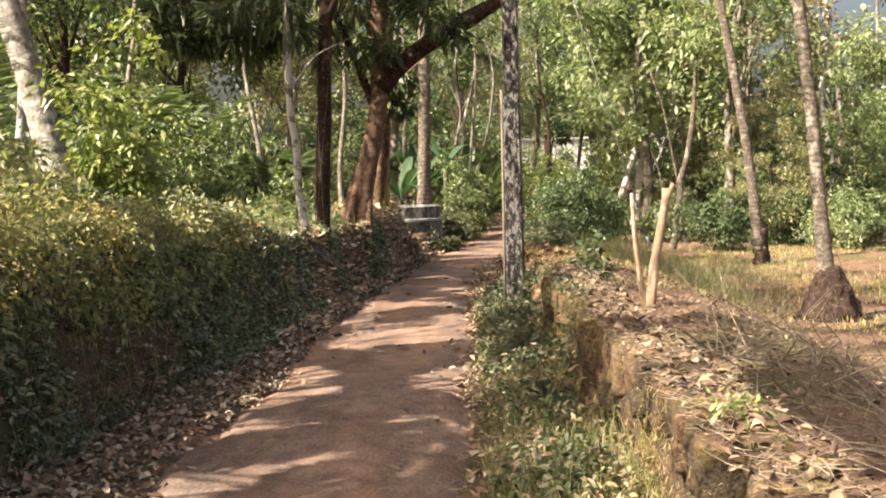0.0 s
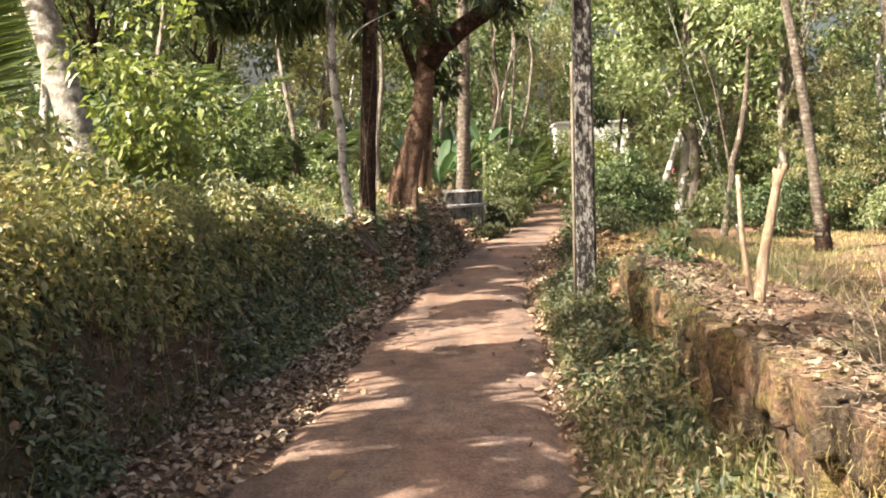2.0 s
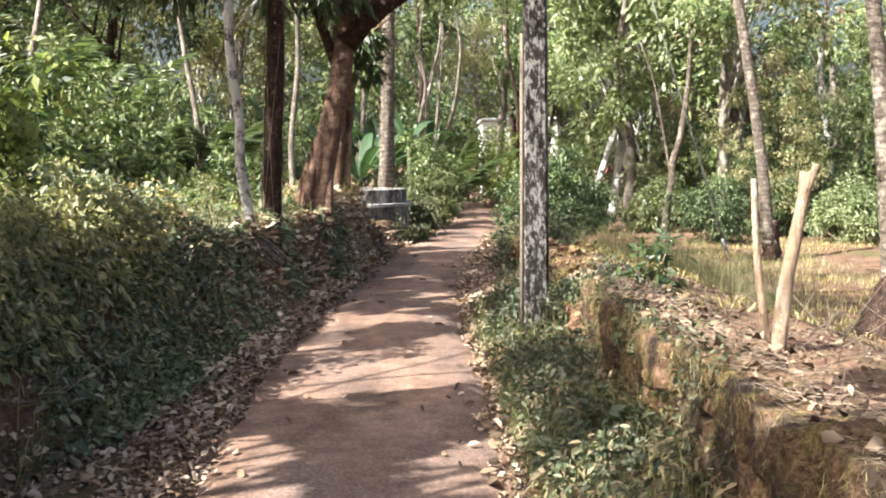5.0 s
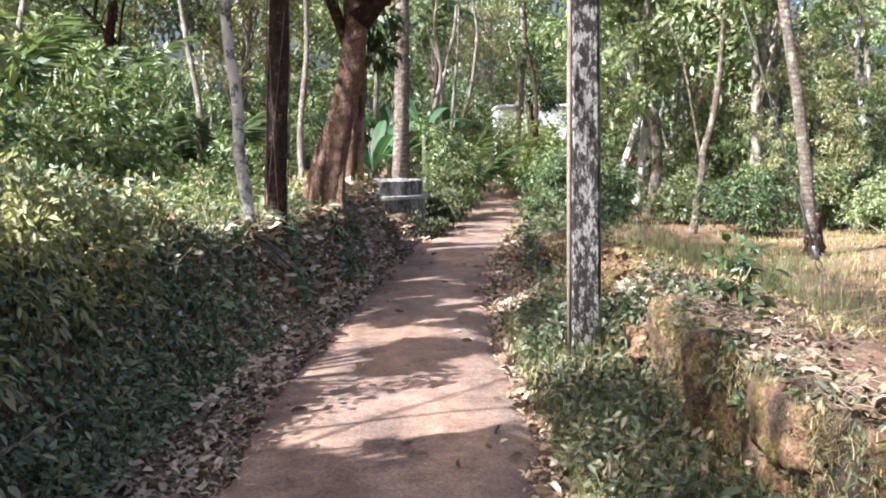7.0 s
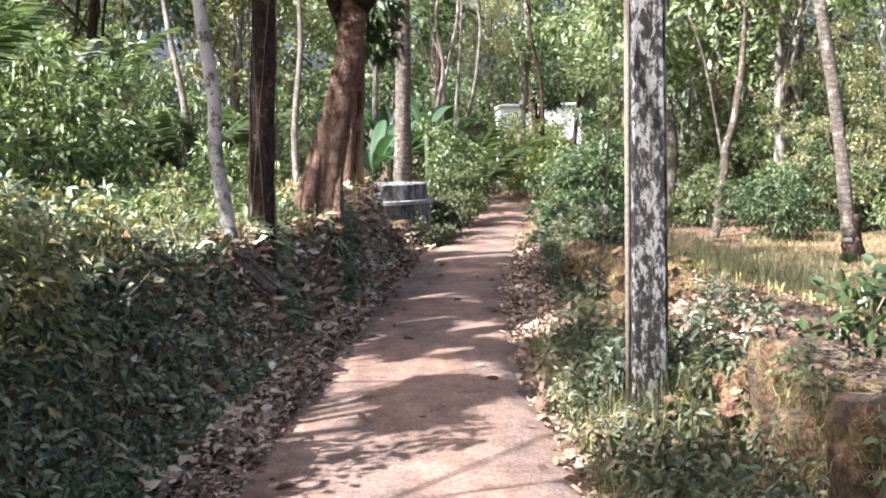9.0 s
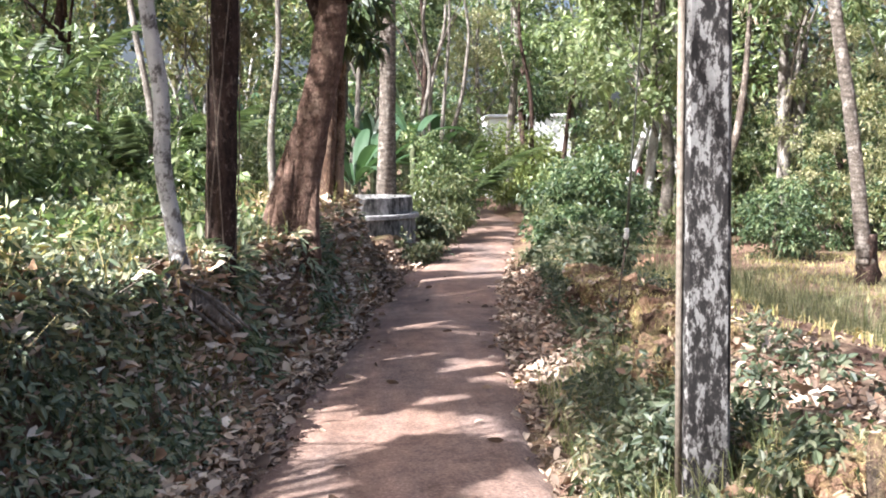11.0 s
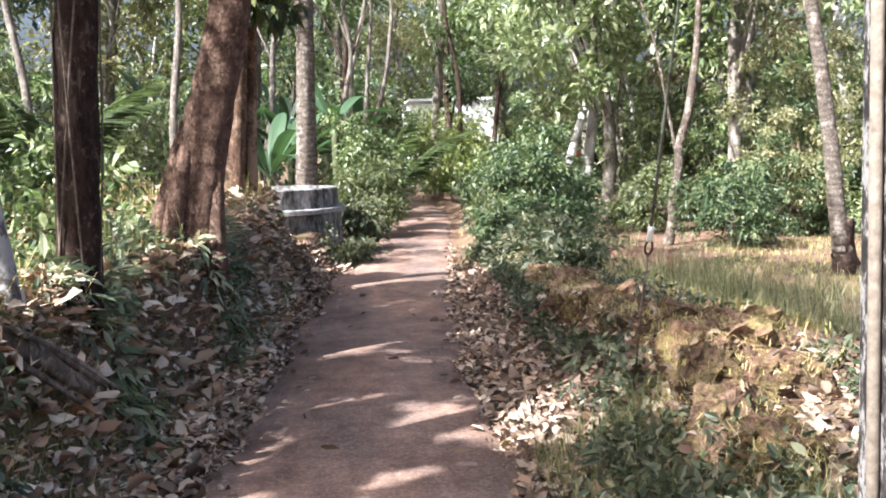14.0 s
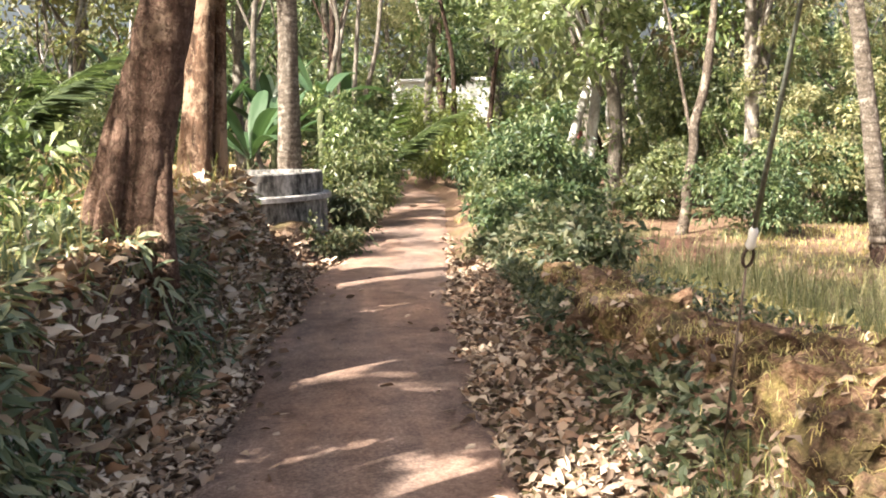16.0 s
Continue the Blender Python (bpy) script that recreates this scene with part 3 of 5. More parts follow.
# ---- trees beside the lane ----
# thick leaning mango trunk with a limb across the lane
tree("mango_tree", (-1.08, 15.45, 0.76),
     [(0.02, 0, -0.15), (0.03, 0, 0.2), (0.13, 0, 0.7), (0.28, -0.02, 1.3), (0.37, -0.03, 1.65), (0.42, -0.04, 2.0), (0.44, -0.05, 2.5), (0.42, -0.1, 3.3), (0.55, -0.1, 4.4), (0.7, -0.2, 6.0)],
     (0.215, 0.175, 0.145, 0.133, 0.13, 0.128, 0.12, 0.11, 0.09, 0.07), "thick leaning mango tree with reddish-brown bark", BARK_RED, GREEN_DARK, rng,
     limbs=[([(0.44, -0.05, 2.2), (0.62, -0.08, 2.5), (0.87, -0.1, 2.68), (1.4, -0.15, 2.95), (2.0, -0.2, 3.25), (3.0, -0.4, 3.9), (4.2, -0.6, 4.5)], 0.15, 0.07),
            ([(0.34, 0, 1.9), (0.1, -0.2, 2.6), (-0.3, -0.5, 3.6), (-0.9, -0.9, 5.0)], 0.07, 0.03),
            ([(0.43, 0, 3.4), (0.2, -0.9, 4.6), (-0.4, -2.2, 5.2)], 0.08, 0.03)],
     crown=dict(at=np.concatenate([cloud((0.8, -0.8, 6.2), (3.4, 3.4, 1.6), 80, rng), cloud((0.35, -0.3, 3.2), (1.3, 0.9, 0.7), 16, rng)]),
                r=np.r_[np.full(80, 0.5), np.full(16, 0.26)], each=90, leaf=0.2, slim=0.26, droop=0.7), seg=18, flute=0.12)
mango = bpy.data.objects["mango_tree"]
for pts, r0, r1, nm in (([(0.21, -0.13, -0.12), (0.20, -0.11, 0.3), (0.24, -0.08, 0.75), (0.31, -0.05, 1.25)], 0.075, 0.035, "root_flare"), ([(-0.30, -0.02, -0.12), (-0.20, -0.03, 0.15), (-0.10, -0.03, 0.5), (0.03, -0.02, 0.95)], 0.085, 0.035, "root_flare"), ([(-0.12, -0.2, -0.12), (-0.08, -0.16, 0.2), (0.03, -0.1, 0.7), (0.12, -0.06, 1.1)], 0.08, 0.035, "root_flare")):
    v, f = tube(bend(pts, 12), np.linspace(r0, r1, 12), 12, 0.05, 0.05, True, rng)
    obj(nm, mesh_from(nm, v, f, BARK_RED, True), mango)
v, f = tube(bend([(0.3, -0.2, 2.95), (0.55, -0.2, 2.8), (0.70, -0.2, 2.62), (0.84, -0.19, 2.58), (0.85, -0.19, 2.44)], 14), np.linspace(0.014, 0.008, 14), 7)
obj("dead_branch", mesh_from("dead_branch", v, f, CUT_WOOD, True), mango, "pale bare dead branch")
dark = tree("dark_trunked_tree", (-1.31, 13.35, 0.78), [(0, 0, -0.15), (0.03, 0, 0.6), (0.08, 0, 1.5), (0.13, 0, 2.6), (0.2, 0, 4.0), (0.2, 0, 6)],
     (0.115, 0.098, 0.09, 0.087, 0.083, 0.065), "straight tree with dark brown bark and thin vines", BARK_DARK, GREEN_DARK, rng,
     limbs=[([(0.14, 0, 2.7), (-0.4, -0.3, 3.0), (-1.3, -0.6, 3.15), (-2.3, -0.8, 2.9)], 0.035, 0.012),
            ([(0.14, 0, 2.8), (0.5, -0.3, 3.6), (1.0, -0.8, 4.8)], 0.05, 0.02)],
     crown=dict(at=np.concatenate([cloud((-0.4, -0.8, 5.6), (2.3, 2.5, 1.2), 26, rng), cloud((-1.2, -0.5, 2.85), (1.3, 0.6, 0.35), 26, rng)]),
                r=np.r_[np.full(26, 0.45), np.full(26, 0.26)], each=80, leaf=0.19, slim=0.26, droop=0.8))
for a, h, r0 in ((0.4, 2.4, 0.10), (2.3, 2.0, 0.11), (4.2, 2.6, 0.105), (5.2, 1.7, 0.112)):
    k = np.linspace(0, 1, 16)
    v, f = tube(np.stack([np.interp(k * h, (0, 1.5, 2.6), (0, 0.08, 0.13)) + (r0 + 0.01) * np.cos(a - 1.2 * k), -(r0 + 0.01) * np.abs(np.sin(a - 1.2 * k)), k * h], -1), np.full(16, 0.0045), 6, 0.3, 0.0, True, rng)
    obj("vine", mesh_from("vine", v, f, BROWN_TWIG, True), dark, "thin dry climbing vine")
tree("pale_barked_tree", (-1.45, 12.55, 0.82), [(0.07, 0, -0.15), (0.05, 0, 0.2), (0.0, 0, 0.5), (-0.035, 0, 0.75), (-0.01, 0, 0.98), (-0.03, 0, 1.25), (-0.085, 0, 1.55), (-0.10, 0, 2.1), (-0.1, 0, 3.5), (-0.3, -0.2, 5.0)],
     (0.056, 0.05, 0.045, 0.044, 0.04, 0.028), "slim pale grey tree with mottled lichen bark", BARK_PALE, GREEN_MID, rng,
     limbs=[([(-0.08, 0, 1.9), (0.25, -0.1, 2.3), (0.7, 0.2, 2.55)], 0.011, 0.005)],
     crown=dict(at=cloud((-0.6, -0.3, 4.9), (1.1, 1.2, 0.8), 9, rng), r=np.full(9, 0.32), each=70, leaf=0.13))
tree("twin_stemmed_tree", (-1.16, 19.0, 0.72), [(0, 0, -0.15), (0.05, 0, 0.4), (0.13, 0, 1.2), (0.2, 0, 2.0), (0.3, 0, 4), (0.4, 0, 6)],
     (0.17, 0.13, 0.105, 0.095, 0.08, 0.06), "twin-stemmed tree with ochre sunlit bark", BARK_OCHRE, GREEN_DARK, rng,
     limbs=[([(0.25, 0.1, -0.1), (0.25, 0.1, 0.6), (0.30, 0.1, 1.5), (0.36, 0.1, 2.8), (0.6, 0.1, 5.0)], 0.07, 0.045),
            ([(0.2, 0, 2.0), (0.5, -0.2, 2.6), (1.0, -0.4, 3.0)], 0.04, 0.015)],
     crown=dict(at=np.concatenate([cloud((0.6, 0.2, 5.8), (2.4, 2.4, 1.3), 45, rng), cloud((0.42, 0.1, 2.75), (0.32, 0.4, 0.75), 16, rng)]),
                r=np.r_[np.full(45, 0.5), np.full(16, 0.25)], each=80, leaf=0.19, slim=0.4, droop=0.6), flute=0.12)

# coconut palms
palm((-3.62, 10.5, 1.0), [(0, 0, -0.1), (-0.06, 0, 0.7), (-0.2, 0, 1.25), (-0.38, 0, 2.0), (-0.6, 0, 2.7), (-1.2, 0, 5.5), (-1.4, 0, 8)], (0.17, 0.145, 0.13, 0.13, 0.12, 0.11),
     "leaning coconut palm with pale lichen-spotted trunk", rng, 11, bark=LICHEN_PALM)
palm((-0.5, 25.8, 0.08), [(0, 0, -0.1), (0.02, 0, 1.0), (0.08, 0, 3.0), (0.12, 0, 5.0), (0.0, 0, 9.5)], (0.21, 0.15, 0.14, 0.135, 0.12),
     "straight coconut palm with pale ringed trunk behind the well", rng, 12)
palm((5.66, 14.1, float(ground_z(5.66, 14.1))), [(0, 0, 0), (-0.06, 0, 0.8), (-0.16, 0, 1.9), (-0.24, 0, 2.9), (-0.42, 0, 4.4), (-0.7, 0, 9)], (0.13, 0.09, 0.085, 0.082, 0.08, 0.075),
     "coconut palm with grey ringed trunk on a root cone", rng, 12, roots=0.46)
palm((6.86, 21.8, float(ground_z(6.86, 21.8))), [(0, 0, 0), (-0.1, 0, 0.75), (-0.18, 0, 1.6), (-0.36, 0, 2.9), (-0.62, 0, 4.4), (-0.85, 0, 5.6), (-1.4, 0, 10)], (0.125, 0.10, 0.092, 0.088, 0.085, 0.075),
     "slightly leaning coconut palm in the grass clearing", rng, 12, roots=0.2)

a = np.linspace(0, 2 * np.pi, 25)
v, f = tube(np.stack([0.105 * np.cos(a) - 0.03, 0.105 * np.sin(a), 0.34 + 0.01 * np.sin(3 * a)], -1), np.full(25, 0.055), 10, 0.06, 0, False, np.random.default_rng(3))
obj("collar", mesh_from("collar", v, f, BARK_PALM, True), bpy.data.objects["coconut_palm.003"], "swollen ring round the trunk")
palm((0.2, 46.0, 0.0), [(0, 0, -0.1), (0.1, 0, 2.0), (0.2, 0, 5.0), (0.1, 0, 7.3)], (0.2, 0.15, 0.13, 0.12), "distant coconut palm with drooping pale fronds", rng, 12, 2.8)

# ---- the pole with its earth pipe ----


def pole():
    t = thing("utility_pole", (1.13, 10.42, 0.05), "square concrete utility pole streaked with black algae", "utility pole")
    bm = bmesh.new()
    for z, w, d in ((-0.3, 0.094, 0.075), (0.8, 0.09, 0.072), (2.4, 0.083, 0.067), (7.5, 0.06, 0.05)):
        c = 0.014
        pts = [(-w + c, -d), (w - c, -d), (w, -d + c), (w, d - c), (w - c, d), (-w + c, d), (-w, d - c), (-w, -d + c)]
        ring = [bm.verts.new((px, py, z)) for px, py in pts]
        if z > -0.3:
            for i in range(8):
                bm.faces.new((last[i], last[(i + 1) % 8], ring[(i + 1) % 8], ring[i]))
        last = ring
    bm.faces.new(last)
    part("shaft", bm, POLE, t)
    v, f = tube([(-0.105, -0.03, 0.0), (-0.105, -0.03, 0.75), (-0.1, -0.03, 2.4)], (0.014, 0.014, 0.014), 10)
    obj("earth_pipe", mesh_from("earth_pipe", v, f, PIPE, True), t, "grey earthing pipe strapped to the pole edge")
    v, f = tube([(0.1, -0.02, 0.5), (0.092, -0.02, 2.4), (0.072, -0.02, 6)], (0.005, 0.005, 0.005), 6)
    obj("earth_wire", mesh_from("earth_wire", v, f, STEEL, True), t)
    return t


pole()


# ---- well ----
def well():
    t = thing("well", (-1.12, 22.9, 0.0), "round concrete well, grey and algae-stained", "well")
    for nm, r0, r1, z0, z1, mat in (("lower_ring", 1.16, 0.98, -0.1, 0.66, WELL), ("ledge", 1.22, 0.98, 0.66, 0.73, RIM), ("upper_ring", 1.12, 0.98, 0.73, 0.99, WELL)):
        bm = bmesh.new()
        n = 48
        prof = [(r1, z0), (r0, z0), (r0, z1 - 0.015), (r0 - 0.015, z1), (r1, z1)]
        grid = [[bm.verts.new((r * math.cos(2 * math.pi * i / n), r * math.sin(2 * math.pi * i / n), z)) for r, z in prof] for i in range(n)]
        for i in range(n):
            for j in range(5):
                bm.faces.new((grid[i][j], grid[(i + 1) % n][j], grid[(i + 1) % n][(j + 1) % 5], grid[i][(j + 1) % 5]))
        bmesh.ops.recalc_face_normals(bm, faces=bm.faces)
        part(nm, bm, mat, t, "pale cement ledge" if nm == "ledge" else "")
    return t


well()


# ---- cut stump with two bare stems ----
def stump():
    z = float(ground_z(2.1, 7.75))
    t = thing("cut_sapling", (2.1, 7.75, z - 0.05), "lopped sapling with two bare debarked stems", "stump")
    v, f = tube(bend([(-0.02, 0, 0), (0.0, 0, 0.25), (0.04, 0, 0.5), (0.1, 0, 0.8), (0.13, 0, 0.98)], 12), np.interp(np.linspace(0, 1, 12), (0, 0.4, 0.93, 1), (0.045, 0.038, 0.032, 0.042)), 12, 0.05, 0.05, True, rng)
    obj("main_stem", mesh_from("main_stem", v, f, CUT_WOOD, True), t)
    v, f = tube([(0.115, 0, 0.9), (0.16, 0.01, 0.97), (0.175, 0.01, 1.02)], (0.02, 0.018, 0.016), 8)
    obj("stub", mesh_from("stub", v, f, CUT_WOOD, True), t)
    v, f = tube(bend([(-0.05, 0, 0), (-0.09, 0, 0.25), (-0.13, 0, 0.55), (-0.15, 0, 0.95)], 10), np.linspace(0.024, 0.015, 10), 9, 0.04, 0, True, rng)
    obj("side_stem", mesh_from("side_stem", v, f, CUT_WOOD, True), t)
    return t


stump()


# ---- stay wires of the pole ----
def stay_wire(base, grip, end, label):
    """An anchor rod, a thimble, a porcelain insulator and the wire up to the pole; grip and end are from the base."""
    t = thing("stay_wire", base, label, "stay wire", "stay wires of the pole")
    g, e = np.array(grip), np.array(end)
    d = (e - g) / np.linalg.norm(e - g)
    v, f = tube([(0, 0, -0.1), g * 0.5, g - d * 0.12], (0.005, 0.005, 0.005), 7)
    obj("anchor_rod", mesh_from("anchor_rod", v, f, RUST, True), t)
    a = np.linspace(0, 2 * np.pi, 13)
    side = np.array([1.0, 0, 0])
    ring = (g - d * 0.08)[None] + 0.018 * np.cos(a)[:, None] * side + 0.04 * np.sin(a)[:, None] * d
    v, f = tube(ring, np.full(13, 0.006), 6, cap=False)
    obj("thimble", mesh_from("thimble", v, f, RUST, True), t)
    v, f = tube([g - d * 0.045, g - d * 0.03, g, g + d * 0.03, g + d * 0.045], (0.009, 0.018, 0.014, 0.016, 0.008), 12)
    obj("insulator", mesh_from("insulator", v, f, STEEL if "rusty" in label else PORCELAIN, True), t, "" if "rusty" in label else "white porcelain insulator")
    v, f = tube([g + d * 0.03, g + d * 0.5, g + d * 1.0, e], (0.009, 0.008, 0.006, 0.005), 8)
    obj("wire", mesh_from("wire", v, f, STAY, True), t)
    return t


RUST = plain_mat("rusted_rod", (0.03, 0.022, 0.017), (0.10, 0.07, 0.05), 40, 0.85)
STAY = plain_mat("weathered_stay_wire", (0.06, 0.065, 0.05), (0.20, 0.21, 0.17), 40, 0.6, 0.4, 0.3)
stay_wire((1.30, 13.1, 0.38), (0.06, -0.1, 0.66), (-0.17, -2.6, 4.9), "steel stay wire with white porcelain insulator")
stay_wire((2.5, 9.85, 0.42), (-0.06, 0.05, 0.46), (-1.32, 0.55, 5.0), "thin rusty stay wire anchored behind the wall")


# ---- far house ----
def house():
    t = thing("house", (5.0, 50.0, -0.1), "low white-painted house with a flat roof beyond the trees", "house")

    def box(nm, x0, x1, y0, y1, z0, z1, mat, parent):
        bm = bmesh.new()
        bmesh.ops.create_cube(bm, size=1)
        bmesh.ops.scale(bm, vec=(x1 - x0, y1 - y0, z1 - z0), verts=bm.verts)
        bmesh.ops.translate(bm, vec=((x0 + x1) / 2, (y0 + y1) / 2, (z0 + z1) / 2), verts=bm.verts)
        bmesh.ops.bevel(bm, geom=list(bm.edges), offset=0.02, segments=1, affect="EDGES")
        return part(nm, bm, mat, parent)

    box("wall", -1.75, 1.75, 0, 5, -0.2, 3.45, WHITE, t)
    box("roof_slab", -1.85, 1.85, -0.12, 5.2, 3.45, 3.57, WHITE, t)
    for x in (-0.9, 0.8):
        w = box("window", x - 0.55, x + 0.55, -0.04, 0.05, 0.9, 2.0, PIPE, t)
        box("pane", x - 0.48, x + 0.48, -0.055, -0.03, 0.97, 1.93, GLASS, w)
    return t


house()

# ---- white box among the bushes ----
box_ = thing("white_box", (6.62, 31.4, float(ground_z(6.62, 31.4))), "small whitewashed block among the bushes", "block")
bm = bmesh.new()
bmesh.ops.create_cube(bm, size=1)
bmesh.ops.scale(bm, vec=(0.36, 0.34, 1.0), verts=bm.verts)
bmesh.ops.translate(bm, vec=(0, 0, 0.42), verts=bm.verts)
bmesh.ops.bevel(bm, geom=list(bm.edges), offset=0.02, segments=2, affect="EDGES")
part("body", bm, RIM, box_)

# ---- laterite wall ----
wall = thing("laterite_wall", (1.54, 6.0, 0.0), "crumbling mossy wall of rough laterite blocks", "wall")


def block_mesh(l, w, h, rng, jag=0.004):
    """A rough laterite block with worn edges."""
    off = Vector(rng.uniform(-50, 50, 3))
    bm = bmesh.new()
    bmesh.ops.create_cube(bm, size=1)
    bmesh.ops.subdivide_edges(bm, edges=list(bm.edges), cuts=6, use_grid_fill=True)
    for v in bm.verts:
        c = Vector(v.co)
        m = sorted(abs(q) for q in c)
        k = 0.955 if m[1] > 0.45 else 1.0
        p = Vector((c.x * w * k, c.y * l * k, c.z * h * k))
        v.co = p + 0.03 * noise.noise_vector(p * 7 + off) + 0.014 * noise.noise_vector(p * 21 + off) + Vector(rng.normal(0, jag, 3))
    me = bpy.data.meshes.new("block")
    bm.to_mesh(me)
    bm.free()
    me.materials.append(LATERITE)
    me.polygons.foreach_set("use_smooth", np.full(len(me.polygons), True))
    return me


BLOCKS = [block_mesh(0.46, 0.30, 0.235, rng) for _ in range(8)]
RUBBLE = laterite_mat("broken_laterite", 0.35)


def rock_mesh(rng):
    """A broken lump of laterite, pitted and uneven."""
    bm = bmesh.new()
    bmesh.ops.create_cube(bm, size=1)
    bmesh.ops.subdivide_edges(bm, edges=list(bm.edges), cuts=9, use_grid_fill=True)
    off = Vector(rng.uniform(-50, 50, 3))
    for v in bm.verts:
        c = v.co * (0.72 + 0.28 * 0.5 / max(v.co.length, 0.4))
        p = Vector((c.x * 0.32, c.y * 0.42, c.z * 0.24))
        v.co = p + 0.07 * noise.noise_vector(p * 6 + off) + 0.04 * noise.noise_vector(p * 17 + off) + 0.02 * noise.noise_vector(p * 45 + off)
    me = bpy.data.meshes.new("rock")
    bm.to_mesh(me)
    bm.free()
    me.materials.append(RUBBLE)
    return me


ROCKS = [rock_mesh(rng) for _ in range(6)]
for course in range(3):
    y = -1.2 + 0.23 * (course % 2)
    while y < 9.2:
        gone = course == 2 and (y > 8.2 and rng.uniform() < 0.35)
        if not gone:
            ob = obj("block", BLOCKS[rng.integers(8)], wall)
            shift = 0.05 if y < 5.2 else -0.03 if y < 7.4 else 0.0
            loose = 2.6 if course == 2 else 1.0
            ob.location = (shift + rng.normal(0, 0.012) * loose + 0.02 * (1 - course), y - 6.0, 0.11 + course * 0.228 + rng.normal(0, 0.005) * loose)
            ob.rotation_euler = (rng.normal(0, 0.014) * loose, rng.normal(0, 0.02) * loose, rng.normal(0, 0.03) * loose)
        y += 0.455 + rng.uniform(0, 0.02) + (0.09 if rng.uniform() < (0.3 if course == 2 else 0.12) else 0)
SLAB = block_mesh(0.17, 0.36, 0.72, rng)
for y, dx in ((5.42, -0.06), (7.35, -0.05), (8.3, -0.08), (9.3, -0.02)):
    ob = obj("upright_block", SLAB, wall)
    ob.location = (dx, y - 6.0, 0.34 + rng.normal(0, 0.015))
    ob.rotation_euler = (rng.normal(0, 0.03), rng.normal(0, 0.03), rng.normal(0, 0.06))
# fallen and half-buried blocks where the wall has broken down
ledge = [(1.45, 9.75, 1.1), (1.35, 10.9, 0.8), (1.42, 11.7, 0.9), (1.44, 12.15, 1.2), (1.52, 12.6, 1.25), (1.75, 12.5, 1.0), (1.62, 13.05, 1.1), (1.88, 13.2, 1.0), (1.74, 13.6, 1.1), (1.62, 12.85, 1.2), (1.95, 13.5, 0.9), (1.70, 14.0, 0.9), (1.64, 14.5, 1.0), (1.66, 14.95, 1.1),
         (1.58, 15.2, 1.0), (1.62, 15.7, 1.2), (1.72, 16.1, 1.1), (1.85, 16.6, 1.0), (1.78, 17.3, 1.0), (1.9, 18.2, 1.1), (2.0, 19.3, 1.0), (2.15, 20.6, 1.2), (2.3, 21.8, 1.1)]
for x, y, s in ledge:
    ob = obj("laterite_rock", ROCKS[rng.integers(6)], None, "broken half-buried laterite block in leaf litter", "rock", "laterite rocks along the verge")
    ob.matrix_world = Matrix.LocRotScale((x, y, float(ground_z(x, y)) + 0.045), Euler((rng.normal(0, 0.15), rng.normal(0, 0.15), rng.normal(0, 0.4))), (s * 0.85, s * 0.9, s * 0.95))

# ---- undergrowth on the bank ----
rng = np.random.default_rng(11)


def bank_points(n, y0, y1, back, rng, front=0.0):
    y = rng.uniform(y0, y1, n)
    x = bank_toe(y) + front - back * rng.uniform(0, 1, n) ** 1.2
    return np.stack([x, y, ground_z(x, y)], -1)


def stuff(name, pieces, mat, label, category="undergrowth"):
    v, f = join(pieces)
    return obj(name, mesh_from(name, v, f, mat, category == "leaf litter"), None, label, category, "", "stuff")


def off_lump(at):
    """Few herbs on the lump of bare earth and litter where the bank ends."""
    return at[(at[:, 1] < 16.4) | (rng.uniform(0, 1, len(at)) < 0.12)]


# herbs over the face and top of the bank
at = bank_points(1500, 1.0, 20, 2.2, rng)
at = at[rng.uniform(0, 1, len(at)) < np.interp(at[:, 1], (10, 12.5), (1.0, 0.35))]
at = at[rng.uniform(0, 1, len(at)) < np.where((at[:, 1] < 9) & (at[:, 0] > bank_toe(at[:, 1]) - 0.5), 0.2, 1.0)]
at = off_lump(at)
stuff("bank_herbs", [clumps(at + (0, 0, 0.05), rng.uniform(0.06, 0.18, len(at)), 22, rng, 0.06, 0.40, 0.2, fine=True)], HERB, "dusty green herbs and creepers covering the earth bank")
at = bank_points(760, 7.5, 20, 0.75, rng)
at = at[rng.uniform(0, 1, len(at)) < np.interp(at[:, 1], (9.5, 12), (1.0, 0.2))]
at = off_lump(at)
stuff("bank_creepers", [clumps(at + (0, 0, 0.03), rng.uniform(0.06, 0.16, len(at)), 22, rng, 0.07, 0.38, 0.3, fine=True)], HERB_TEAL, "grey-green broad-leaved creepers on the bank face")
at = bank_points(1050, 10.6, 20.6, 0.95, rng)
at = at[vnoise(at[:, 0] * 1.3, at[:, 1], 1.5, 61) > -0.02]
at = at[np.hypot(at[:, 0] + 1.4, (at[:, 1] - 12.35) * 0.7) > 0.3]
at = off_lump(at)
stuff("bank_narrow_herbs", [clumps(at + (0, 0, 0.06), rng.uniform(0.06, 0.15, len(at)), 20, rng, 0.115, 0.24, 0.45, 1.0, fine=True)], HERB_DARK, "dark green narrow-leaved herbs on the shaded bank")
at = bank_points(3600, 2.8, 13.0, 1.0, rng, 0.06)
at = at[(vnoise(at[:, 0] * 2, at[:, 1], 1.1, 63) > np.interp(at[:, 1], (3, 6.5, 8.5, 10.5, 13), (0.25, 0.2, -0.1, -0.4, -0.1)))]
at = at[np.hypot(at[:, 0] + 1.4, (at[:, 1] - 12.35) * 0.7) > 0.3]
